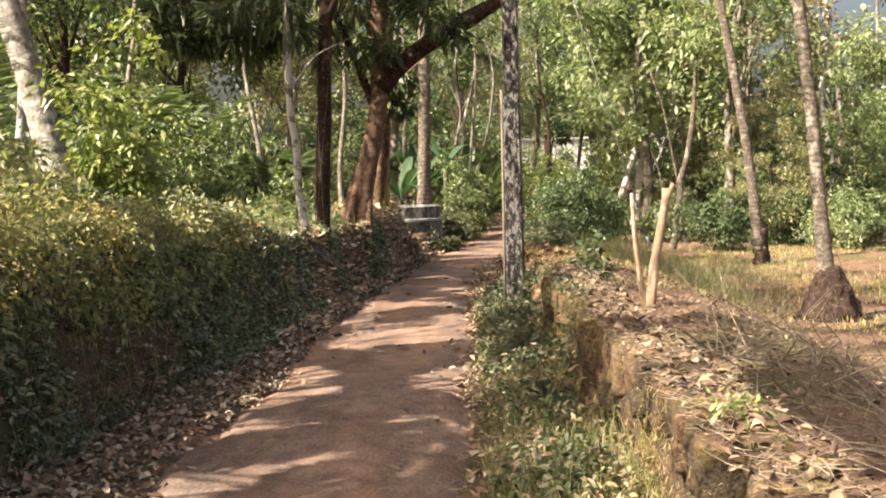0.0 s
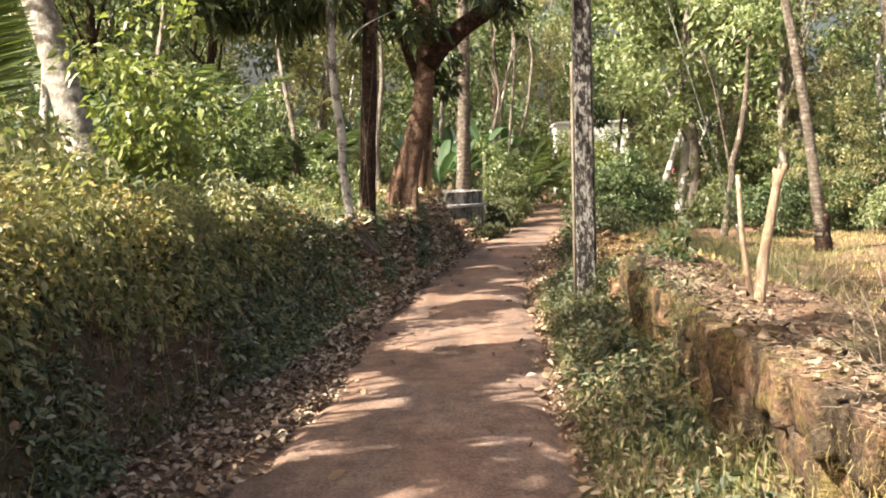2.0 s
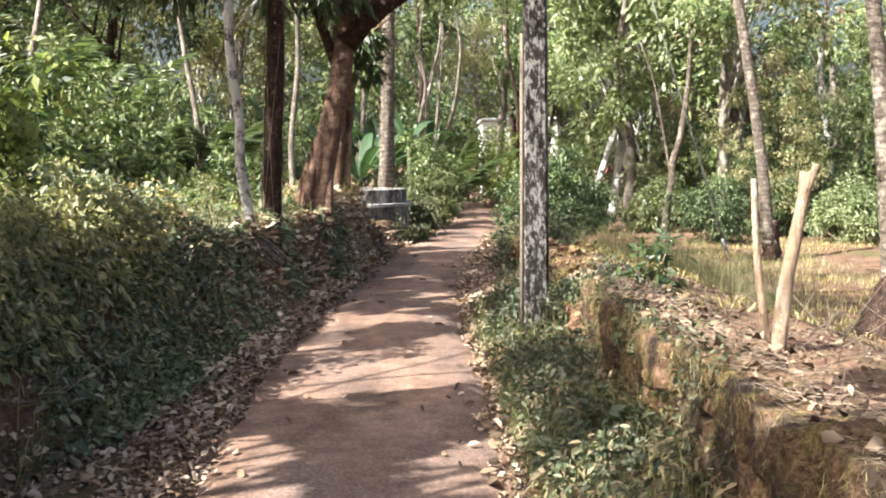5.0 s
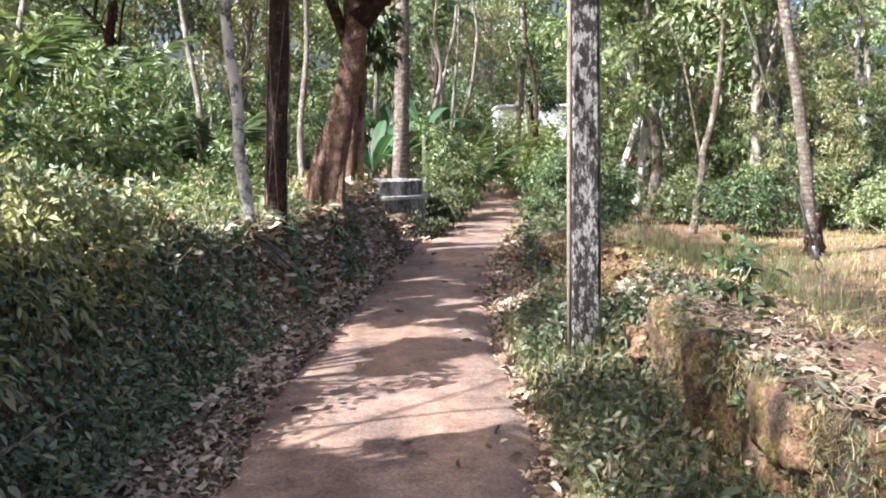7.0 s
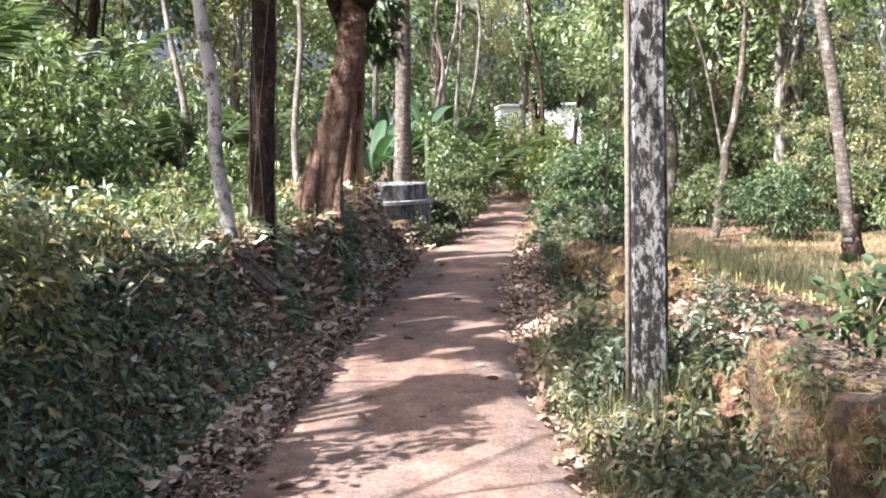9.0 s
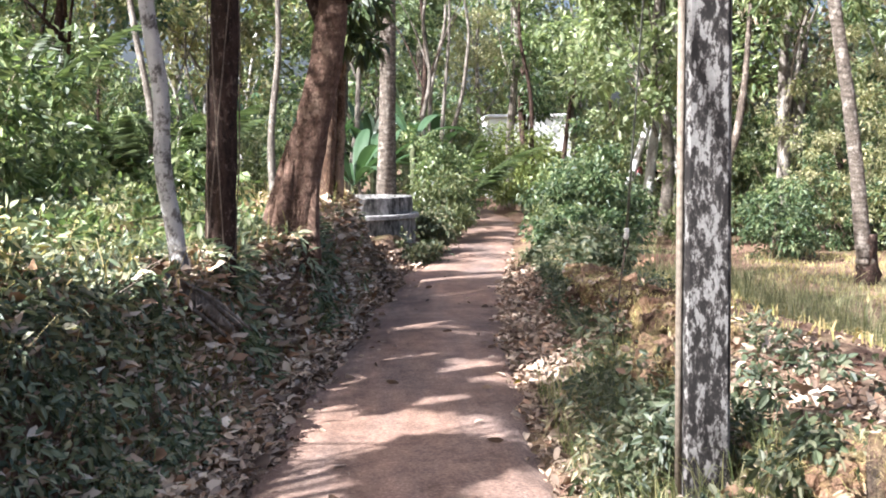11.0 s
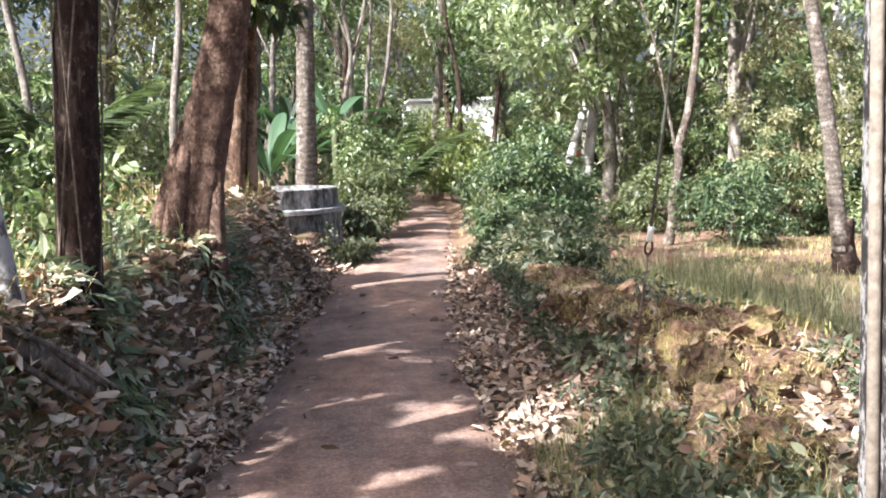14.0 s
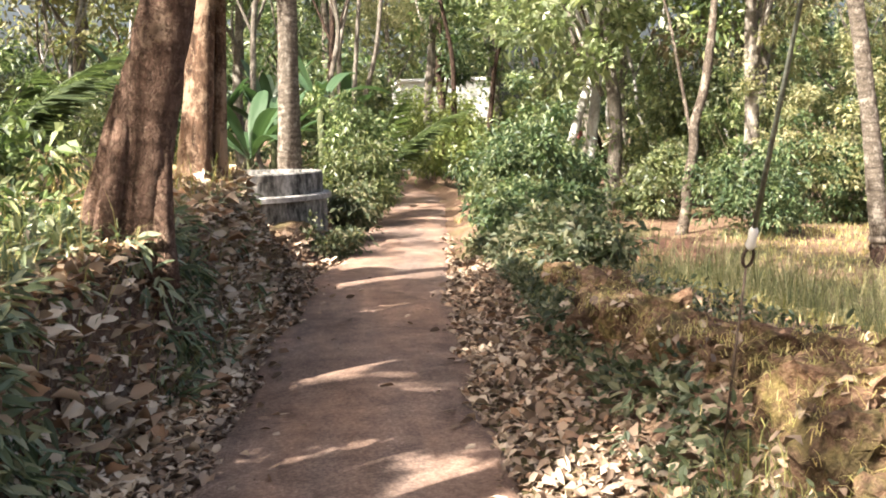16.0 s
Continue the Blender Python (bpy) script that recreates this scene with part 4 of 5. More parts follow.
stuff("bank_face_herbs", [clumps(at + (0.02, 0, 0.03), rng.uniform(0.04, 0.11, len(at)), 20, rng, 0.05, 0.48, 0.2, fine=True)], HERB_TEAL, "small grey-green herbs thick on the bank face")
at = bank_points(2300, 0.5, 13, 2.6, rng, -0.3)
at = at[vnoise(at[:, 0], at[:, 1], 1.6, 43) > np.interp(at[:, 1], (8, 9.8), (0.0, 0.6))]
stuff("bank_brush", [clumps(at + np.stack([0 * at[:, 0], 0 * at[:, 0], rng.uniform(0.05, 0.45, len(at))], -1), rng.uniform(0.1, 0.25, len(at)), 30, rng, 0.058, 0.38, 0.1)], GREEN_DUSTY, "dry yellowing brush on top of the bank")
at = bank_points(1500, 0.5, 13, 2.2, rng, -0.22)
at = at[vnoise(at[:, 0], at[:, 1], 1.4, 44) > np.interp(at[:, 1], (7, 9.3), (-0.3, 0.75))]
stuff("bank_dry_brush", [clumps(at + np.stack([0 * at[:, 0], 0 * at[:, 0], rng.uniform(0.05, 0.4, len(at))], -1), rng.uniform(0.1, 0.25, len(at)), 26, rng, 0.055, 0.36, 0.1)], STRAW, "straw-coloured withered brush on top of the bank")
at = bank_points(1700, 8.5, 16, 2.8, rng, -0.5)
at = at[vnoise(at[:, 0], at[:, 1], 1.3, 48) > np.interp(at[:, 1], (11.5, 12.8), (-0.1, 0.3))]
stuff("bank_leafy_herbs", [clumps(at + np.stack([0 * at[:, 0], 0 * at[:, 0], rng.uniform(0.02, 1, len(at)) * np.interp(at[:, 1], (10, 12.5), (0.34, 0.16))], -1), rng.uniform(0.06, 0.17, len(at)), 22, rng, 0.075, 0.36, 0.15, fine=True)], HERB_DARK, "grey-green leafy herbs and seedlings on top of the bank")
at = bank_points(600, 9.0, 17, 2.6, rng, -0.7)
at = at[vnoise(at[:, 0], at[:, 1], 1.1, 49) > np.interp(at[:, 1], (11.5, 12.8), (0.0, 0.3))]
stuff("bank_fresh_herbs", [clumps(at + np.stack([0 * at[:, 0], 0 * at[:, 0], rng.uniform(0.05, 1, len(at)) * np.interp(at[:, 1], (10, 12.5), (0.45, 0.25))], -1), rng.uniform(0.08, 0.2, len(at)), 20, rng, 0.09, 0.4, 0.1, fine=True)], GREEN_FRESH, "fresh green seedlings on top of the bank")
at = bank_points(1500, 1.0, 10.5, 0.65, rng, -0.26)
at = at[vnoise(at[:, 0] * 0.5, at[:, 1], 1.2, 47) > np.interp(at[:, 1], (1, 9, 10.5), (-0.8, -0.5, 0.2))]
stuff("bank_lip_brush", [clumps(at + np.stack([0.05 + 0 * at[:, 0], 0 * at[:, 0], rng.uniform(-0.05, 0.32, len(at))], -1), rng.uniform(0.06, 0.17, len(at)), 26, rng, 0.055, 0.36, 0.5, fine=True)], GREEN_DUSTY, "dusty yellow-green brush hanging over the lip of the bank")
at = bank_points(2500, 0.5, 20, 2.4, rng)
stuff("bank_grass", [blades(at, rng.uniform(0.08, 0.35, len(at)), rng, 0.004, 1.0)], GRASS, "thin weedy grass on the earth bank", "grass")
at = bank_points(5200, 0.5, 20, 2.4, rng)
stuff("bank_straw", [blades(at, rng.uniform(0.1, 0.45, len(at)), rng, 0.0022, 1.5)], STRAW, "dry straw stalks on the earth bank", "grass")
at = bank_points(6500, 1.0, 11, 0.7, rng, 0.03)
v, f = blades(at, rng.uniform(0.03, 0.11, len(at)), rng, 0.0025, 2.0)
stuff("bank_rootlets", [(v, f)], ROOTLET, "dry rootlets and moss hanging on the bare bank face", "roots")
at = bank_points(900, 1.0, 11, 0.65, rng)
stuff("bank_small_herbs", [clumps(at + (0, 0, 0.02), rng.uniform(0.03, 0.09, len(at)), 14, rng, 0.04, 0.45, 0.2)], HERB, "small dusty herbs on the bank face")


def twigs(at, rng, length=(0.12, 0.45), thick=0.003, rise=0.4):
    """Loose bent twigs."""
    out = []
    for q in at:
        a, L = rng.uniform(0, 6.28), rng.uniform(*length)
        d = np.array([math.cos(a), math.sin(a), rng.normal(0.1, rise)]) * L
        out.append(tube(np.stack([q, q + d * 0.5 + rng.normal(0, 0.06 * L, 3), q + d]), np.array([1.0, 0.8, 0.4]) * thick * rng.uniform(0.6, 1.5), 5))
    return out


at = bank_points(420, 1.0, 20.5, 1.6, rng) + (0, 0, 0.05)
stuff("bank_twigs", twigs(at, rng), TWIG, "dry twigs and roots on the earth bank", "twigs")

# weathered stalk that slid down the bank
t = thing("dry_stalk", (-1.70, 12.15, 0.86), "weathered grey-brown dry stalk lying down the bank", "dead wood")
for k, (dx, dy, dz, r0, r1) in enumerate(((0, 0, 0, 0.062, 0.028), (0.05, 0.07, 0.0, 0.03, 0.012), (-0.02, -0.07, -0.03, 0.026, 0.010), (0.12, 0.05, -0.02, 0.018, 0.006))):
    pts = bend([(dx, dy, 0.06 + dz), (dx + 0.22, dy + 0.08, 0.03 + dz), (dx + 0.40, dy + 0.24, -0.10 + dz), (dx + 0.58, dy + 0.48, -0.34 + dz)], 14)
    v, f = tube(pts, np.linspace(r0, r1, 14), 11, 0.08, 0.16, True, rng)
    obj("stalk" if k == 0 else "split_strand", mesh_from("stalk", v, f, BARK_GREY, True), t)

# shrubs on the bank
shrub((-2.5, 9.0), (0.45, 0.4, 1.75), 40, 60, GREEN_YELLOW, "tall yellow-green shrub overgrown with vines", rng, 0.085, 0.6, r=0.2)
for x, y, sx, sz, mat, lab in ((-2.9, 7.2, 0.8, 0.75, GREEN_DUSTY, "dusty yellow-green shrub on the bank"), (-3.3, 8.6, 0.8, 0.85, GREEN_MID, "leafy green shrub on the bank"),
                               (-3.3, 10.6, 0.8, 0.5, GREEN_MID, "leafy green shrub on the bank"), (-4.2, 12.2, 1.0, 1.2, GREEN_COOL, "leafy green shrub on the bank"),
                               (-3.9, 13.5, 0.6, 0.7, GREEN_FRESH, "fresh green shrub on the bank"), (-3.0, 5.4, 0.6, 0.7, GREEN_DUSTY, "dusty yellow-green shrub on the bank"),
                               (-3.6, 15.9, 0.8, 0.9, GREEN_FRESH, "sunlit fresh green shrub on the bank"), (-2.5, 17.6, 0.6, 0.7, GREEN_FRESH, "sunlit fresh green shrub on the bank"), (-4.2, 16.6, 1.0, 1.8, GREEN_FRESH, "tall fresh green shrub on the bank"),
                               (-5.2, 13.8, 1.1, 1.5, GREEN_COOL, "leafy green shrub on the bank"), (-4.8, 18.9, 1.1, 1.8, GREEN_FRESH, "tall fresh green shrub on the bank"),
                               (-6.6, 16.6, 1.3, 1.7, GREEN_DARK, "dark green shrub behind the bank")):
    shrub((x, y), (sx, sx, sz), int(36 * sx), 60, mat, lab, rng, 0.13 if mat in (GREEN_FRESH, GREEN_COOL) else 0.085, 0.42)

# ---- verge and clearing ----
def clear_of_pole(at):
    return at[np.hypot(at[:, 0] - 1.08, at[:, 1] - 10.2) > 0.34]


def clear_of_rocks(at):
    for x, y, s in ledge:
        at = at[np.hypot(at[:, 0] - x + 0.03, at[:, 1] - y + 0.1) > 0.27 * s]
    return at


def verge_span(y):
    return road_right(y) + 0.05, np.full_like(y, 1.45)


at = spread(480, lambda y: (road_right(y) + 0.10, np.interp(y, (6.5, 8.5), (1.22, 1.42))), (2.0, 11.8), rng)
at = clear_of_pole(at[vnoise(at[:, 0], at[:, 1], 2.2, 41) > -0.05])
lift = rng.uniform(0.02, 0.34, len(at)) * np.interp(at[:, 1], (6, 8.5), (0.5, 1.0)) * smooth01((at[:, 0] - road_right(at[:, 1])) / 0.45)
stuff("verge_herbs", [clumps(at + np.stack([0 * lift, 0 * lift, lift], -1), rng.uniform(0.05, 0.15, len(at)), 34, rng, 0.052, 0.42, 0.2, fine=True)], WEED, "green weeds along the foot of the wall")
at = clear_of_pole(spread(330, lambda y: (road_right(y) + 0.05, np.full_like(y, 1.42)), (2.0, 12), rng))
stuff("verge_withered_weeds", [clumps(at + np.stack([0 * at[:, 0], 0 * at[:, 0], rng.uniform(0, 0.2, len(at))], -1), rng.uniform(0.05, 0.14, len(at)), 22, rng, 0.05, 0.3, 0.3, fine=True)], ROOTLET, "withered brown weeds along the foot of the wall")
at = clear_of_pole(spread(200, lambda y: (road_right(y) + 0.15, np.full_like(y, 1.42)), (6.5, 12.5), rng))
stuff("verge_dark_weeds", [clumps(at + (0, 0, 0.12), rng.uniform(0.06, 0.18, len(at)), 30, rng, 0.06, 0.36, 0.2, fine=True)], WEED, "dark green leafy weeds round the pole foot")
at = spread(640, lambda y: (road_right(y) + np.interp(y, (12, 14), (0.15, 0.42)), np.full_like(y, 2.2)), (11, 24), rng)
at = clear_of_rocks(at)
stuff("verge_weeds", [clumps(at + (0, 0, 0.05), rng.uniform(0.04, 0.16, len(at)), 22, rng, 0.055, 0.42, 0.1, fine=True)], WEED, "dusty weeds among litter beside the lane")
at = clear_of_rocks(spread(320, lambda y: (road_right(y) + np.interp(y, (12, 14), (0.25, 0.5)), np.full_like(y, 1.6)), (11.5, 22), rng))
stuff("verge_green_weeds", [clumps(at + (0, 0, 0.06), rng.uniform(0.05, 0.16, len(at)), 18, rng, 0.065, 0.45, 0.1, fine=True)], HERB, "green broad-leaved weeds beside the lane")
at = spread(9500, verge_span, (2.0, 13), rng)
stuff("verge_grass", [blades(at, rng.uniform(0.05, 0.27, len(at)), rng, 0.002, 1.0)], GRASS, "short green grass along the verge", "grass")
def tufts(n, each, xr, yr, rad, rng):
    """Grass in tufts over part of the plan."""
    c = np.stack([rng.uniform(*xr, n), rng.uniform(*yr, n)], -1)
    q = np.repeat(c, each, 0) + rng.normal(0, 1, (n * each, 2)) * np.repeat(rng.uniform(0.5, 1.5, n), each)[:, None] * rad
    return np.stack([q[:, 0], q[:, 1], ground_z(q[:, 0], q[:, 1])], -1)


at = np.concatenate([tufts(330, 22, (4.0, 12), (18.0, 25.5), 0.26, rng), tufts(80, 18, (3.4, 9), (14.0, 19), 0.22, rng)])
at = at[vnoise(at[:, 0], at[:, 1], 0.45, 37) > -0.15]
tall = np.interp(at[:, 0], (4.5, 6.5), (1.0, 0.55)) * (0.75 + 0.6 * vnoise(at[:, 0], at[:, 1], 1.1, 71))
stuff("clearing_grass", [blades(at, (0.08 + 0.5 * rng.uniform(0, 1, len(at)) ** 2) * tall, rng, 0.003, 1.6)], YELLOW_GRASS, "tall yellowing grass in the clearing", "grass")
at = tufts(150, 50, (2.4, 5.2), (14.4, 20), 0.16, rng)
tall = np.repeat(rng.uniform(0.25, 1.25, 150) ** 1.4, 50) * np.interp(at[:, 0], (2.4, 3.2), (0.5, 1.0))
stuff("clearing_green_grass", [blades(at, (0.10 + 0.62 * rng.uniform(0, 1, len(at)) ** 1.4) * tall, rng, 0.003, 1.3)], YELLOW_GRASS, "green and yellow grass tufts in the clearing", "grass")
at = spread(16000, lambda y: (2.0 + 0 * y, 12 + 0 * y), (9, 26), rng)
at = at[vnoise(at[:, 0], at[:, 1], 0.6, 33) > -0.2]
at = at[np.hypot(at[:, 0] - 3.55, at[:, 1] - 21.2) > 1.0]
stuff("clearing_turf", [blades(at, rng.uniform(0.04, 0.14, len(at)), rng, 0.006, 1.2)], STRAW, "thin dry turf in the clearing", "grass")
at = np.concatenate([spread(620, lambda y: (1.85 + 0 * y, 3.0 + 0 * y), (2.6, 6.2), rng), spread(260, lambda y: (1.85 + 0 * y, 3.4 + 0 * y), (6.2, 11), rng)]) + (0, 0, 0.04)
stuff("brushwood", twigs(at, rng, (0.12, 0.42), 0.003, 0.45), BROWN_TWIG, "tangled dry brushwood dumped behind the wall", "twigs")
at = np.stack([rng.uniform(1.42, 1.72, 1100), rng.uniform(2, 9.2, 1100), 0.70 + 0 * rng.uniform(0, 1, 1100)], -1)
stuff("pale_brushwood", twigs(spread(48, lambda y: (1.85 + 0 * y, 2.8 + 0 * y), (2.4, 6.5), rng) + (0, 0, 0.03), rng, (0.15, 0.42), 0.003, 0.6), TWIG, "pale dry sticks standing in the brushwood", "twigs")
stuff("wall_top_straw", twigs(at, rng, (0.03, 0.13), 0.0012, 0.15), TWIG, "dry straw and twigs lying on the wall", "twigs")
n = 12000
y = rng.uniform(2, 9.4, n) ** 1.0
at = np.stack([1.40 + rng.normal(0, 0.025, n) + np.where(y < 5.2, 0.04, -0.02), y, 0.70 * rng.uniform(0, 1, n) ** np.interp(y, (4.5, 6.5), (2.2, 0.8))], -1)
at = at[vnoise(at[:, 1], at[:, 2], 2.5, 51) > -0.25]
stuff("wall_moss_grass", [blades(at + (-0.03, 0, 0), rng.uniform(0.015, 0.06, len(at)), rng, 0.0012, 1.9)], MOSS, "yellowed moss and dry grass growing on the wall face", "grass")
at = np.stack([rng.uniform(1.32, 1.5, 170), rng.uniform(6.0, 9.6, 170), rng.uniform(0.1, 0.74, 170)], -1)
stuff("wall_weeds", [clumps(at, rng.uniform(0.03, 0.1, 170), 18, rng, 0.04, 0.4, 0.3, fine=True)], HERB, "small dusty weeds rooted in the wall")
at = np.concatenate([np.stack([rng.normal(x, 0.13, 240), rng.normal(y, 0.16, 240), np.full(240, float(ground_z(x, y)) + 0.13 * q)], -1) for x, y, q in ledge])
stuff("ledge_straw", [blades(at, rng.uniform(0.02, 0.06, len(at)), rng, 0.0016, 2.4)], STRAW, "matted dry straw on the broken laterite ledge", "grass")

# ---- dead leaves ----
def litter(at, rng, size=(0.05, 0.13)):
    """Curled dead leaves: each cupped across, bent along and twisted a little."""
    n = len(at)
    a = rng.uniform(0, 2 * np.pi, n)
    way = unit(np.stack([np.cos(a), np.sin(a), rng.normal(0.1, 0.3, n)], -1))
    side = unit(np.cross(way, unit(rng.standard_normal((n, 3)) * 0.45 + (0, 0, 1))))
    up = np.cross(side, way)
    L = (rng.uniform(*size, n) * rng.choice((0.5, 0.75, 0.95), n))[:, None]
    W = L * rng.uniform(0.16, 0.34, (n, 1))
    curl, cup = rng.normal(0.25, 0.35, (n, 1)), rng.normal(0.4, 0.6, (n, 1))
    at = at + (0, 0, 0.01)

    def mid(s):
        return at + way * L * s + up * L * curl * ((s - 0.5) ** 2 - 0.25) * -1.0

    def rim(s, sgn, k):
        w = W * k * rng.uniform(0.75, 1.2, (n, 1))
        return mid(s) + side * w * sgn + up * w * (cup + rng.normal(0, 0.35, (n, 1)))

    v = np.stack([mid(0.0), rim(0.3, -1, 0.9), mid(0.32), rim(0.3, 1, 0.9), rim(0.68, -1, 0.85), mid(0.66), rim(0.68, 1, 0.85), mid(1.0)], 1)
    b = np.arange(n)[:, None] * 8
    return v.reshape(-1, 3), [np.concatenate([b + (0, 2, 1), b + (0, 3, 2), b + (4, 5, 7), b + (5, 6, 7)]), np.concatenate([b + (1, 2, 5, 4), b + (2, 3, 6, 5)])]


def open_bank(n, cut):
    """Places on the shaded bank between the herbs."""
    q = bank_points(n, 10, 20.8, 1.4, rng, 0.05)
    return q[(vnoise(q[:, 0] * 1.3, q[:, 1], 1.5, 61) < 0.18 - cut * 0.5) & (rng.uniform(0, 1, n) < np.interp(q[:, 1], (10, 12.5), (0.45, 1.0)))]


pieces = [litter(spread(6500, lambda y: (bank_toe(y) - 0.2, road_left(y) + 0.4 * rng.uniform(0, 1, len(y)) ** 2), (2, 11), rng), rng, (0.035, 0.095)),
          litter(spread(5000, lambda y: (bank_toe(y) - 0.3, road_left(y) + 0.6 * rng.uniform(0, 1, len(y)) ** 2), (11, 24), rng), rng, (0.05, 0.13)),
          litter(spread(5500, lambda y: (road_right(y) - 0.36 * rng.uniform(0, 1, len(y)) ** 2, 1.4 + 0 * y), (2, 24), rng), rng, (0.04, 0.105)),
          litter(spread(2600, lambda y: (1.0 + 0 * y, 2.3 + 0 * y), (9.5, 20), rng), rng, (0.05, 0.125)),
          litter(spread(700, lambda y: (road_right(y) + 0.1, 1.75 + 0 * y), (10.8, 17), rng) + (0, 0, 0.03), rng, (0.06, 0.135)),
          litter(bank_points(3200, 1, 9.5, 0.75, rng) + (0.02, 0, 0.02), rng, (0.03, 0.085))]
stuff("clearing_litter", [litter(spread(3200, lambda y: (1.7 + 0 * y, 7.5 + 0 * y), (2, 18), rng), rng, (0.03, 0.08)), litter(spread(1600, lambda y: (1.7 + 0 * y, 3.2 + 0 * y), (4, 13), rng), rng, (0.03, 0.075)),
      litter(np.stack([rng.uniform(1.42, 1.75, 800), rng.uniform(2, 9.2, 800), np.full(800, 0.69)], -1), rng, (0.03, 0.08))],
      DRY_DARK, "dark brown dead leaves strewn over the clearing", "leaf litter")
stuff("bank_litter", [litter(open_bank(8500, -0.35) + (0, 0, 0.03), rng, (0.045, 0.11)), litter(open_bank(2300, -0.4) + (0, 0, 0.045), rng, (0.07, 0.15)),
      litter(bank_points(4200, 12.2, 18.5, 0.7, rng, 0.1) + (0.01, 0, 0.035), rng, (0.06, 0.16)),
      litter(spread(1300, lambda y: (bank_toe(y) - 0.25, bank_toe(y) + 0.25), (10.5, 16), rng) + (0, 0, 0.015), rng, (0.05, 0.125)), litter(bank_points(2600, 9.6, 14.5, 0.7, rng, 0.14) + (0, 0, 0.03), rng, (0.05, 0.13))],
      DRY_PALE, "pale grey-brown crumpled dead leaves over the shaded bank", "leaf litter")
stuff("bank_top_litter", [litter(spread(2600, lambda y: (bank_toe(y) - 1.9, bank_toe(y) - 0.45), (11.5, 18.5), rng) + (0, 0, 0.03), rng, (0.06, 0.17)), litter(spread(2600, lambda y: (bank_toe(y) - 0.9, bank_toe(y) + 0.05), (16.2, 20.8), rng) + (0, 0, 0.03), rng, (0.07, 0.18))],
      DRY_PALE, "sunlit heap of curled dead leaves on top of the bank", "leaf litter")
stuff("fine_litter", [litter(np.concatenate([np.stack([rng.normal(x, 0.13, 18), rng.normal(y, 0.17, 18), np.full(18, float(ground_z(x, y)) + 0.12 * q)], -1) for x, y, q in ledge]), rng, (0.03, 0.11)),
      litter(spread(9000, lambda y: (road_left(y) - 0.25, road_left(y) + np.interp(y, (9, 12), (0.35, 0.85)) * rng.uniform(0, 1, len(y)) ** 1.5), (6, 21), rng), rng, (0.03, 0.08)),
      litter(spread(5500, lambda y: (road_left(y) - 0.1, road_left(y) + 0.8 * rng.uniform(0, 1, len(y)) ** 1.7), (11.5, 20.5), rng), rng, (0.03, 0.085)),
      litter(spread(2700, lambda y: (road_right(y) - 0.12, road_right(y) + 0.42), (12, 20.5), rng) + (0, 0, 0.02), rng, (0.04, 0.11)),
      litter(spread(4500, lambda y: (road_right(y) - 0.4 * rng.uniform(0, 1, len(y)) ** 1.5, road_right(y) + 0.3), (6, 21), rng), rng, (0.03, 0.075))],
      DRY, "small broken dead leaves along both edges of the lane", "leaf litter")
stuff("leaf_litter", pieces, DRY, "brown curled dead leaves strewn along the lane", "leaf litter")
FALLEN = []
for k in range(6):
    v, f = leaf_mesh(np.zeros((1, 3)), np.array([[1.0, 0, 0.1]]), np.array([0.10]), np.array([0.045]), rng, rng.uniform(-0.4, 0.8), 0.0, True)
    FALLEN.append(mesh_from("fallen_leaf", v, f, DRY if k % 3 == 0 else DRY_DARK))
for k in range(130):
    y = rng.uniform(3.5, 20)
    lo, hi = road_left(y), road_right(y)
    s = rng.choice([-1, 1])
    x = lo + 0.35 * abs(rng.normal()) if s < 0 else hi - 0.3 * abs(rng.normal())
    ob = obj("fallen_leaf", FALLEN[k % 6], None, "dry brown fallen leaf lying on the lane", "leaf", "fallen leaves on the lane")
    ob.matrix_world = Matrix.LocRotScale((x, y, 0.033), Euler((rng.normal(0, 0.15), rng.normal(0, 0.15), rng.uniform(0, 6.28))), [rng.uniform(0.5, 1.05)] * 3)

# ---- young palms, sapling, earth heap ----
rng = np.random.default_rng(5)


def young_palm(x, y, rise, n, length, mat, label, turn=0.0, arch=(0.2, 0.5), leaflet=0.5, width=0.035):
    """Fronds that rise straight from the ground."""
    z = float(ground_z(x, y)) - 0.03
    t = thing("young_palm", (x, y, z), label, "palm tree")
    v, f = tube([(0, 0, 0), (0, 0, 0.25), (0, 0, 0.5)], (0.09, 0.07, 0.04), 10, 0.04, 0, True, rng)
    obj("stem", mesh_from("stem", v, f, GREEN_STEM, True), t)
    for k in range(n):
        ln = length * rng.uniform(0.8, 1.1)
        v, f = frond_mesh(ln, rng, leaflet, 52, rng.uniform(*arch), width, 0.3)
        ob = obj("frond", mesh_from("frond", v, f, mat), t)
        ob.matrix_local = Matrix.Translation((0, 0, 0.35)) @ Euler((0, -rise * rng.uniform(0.85, 1.1), turn + 2 * math.pi * k / n + rng.uniform(-0.25, 0.25))).to_matrix().to_4x4()
    return t


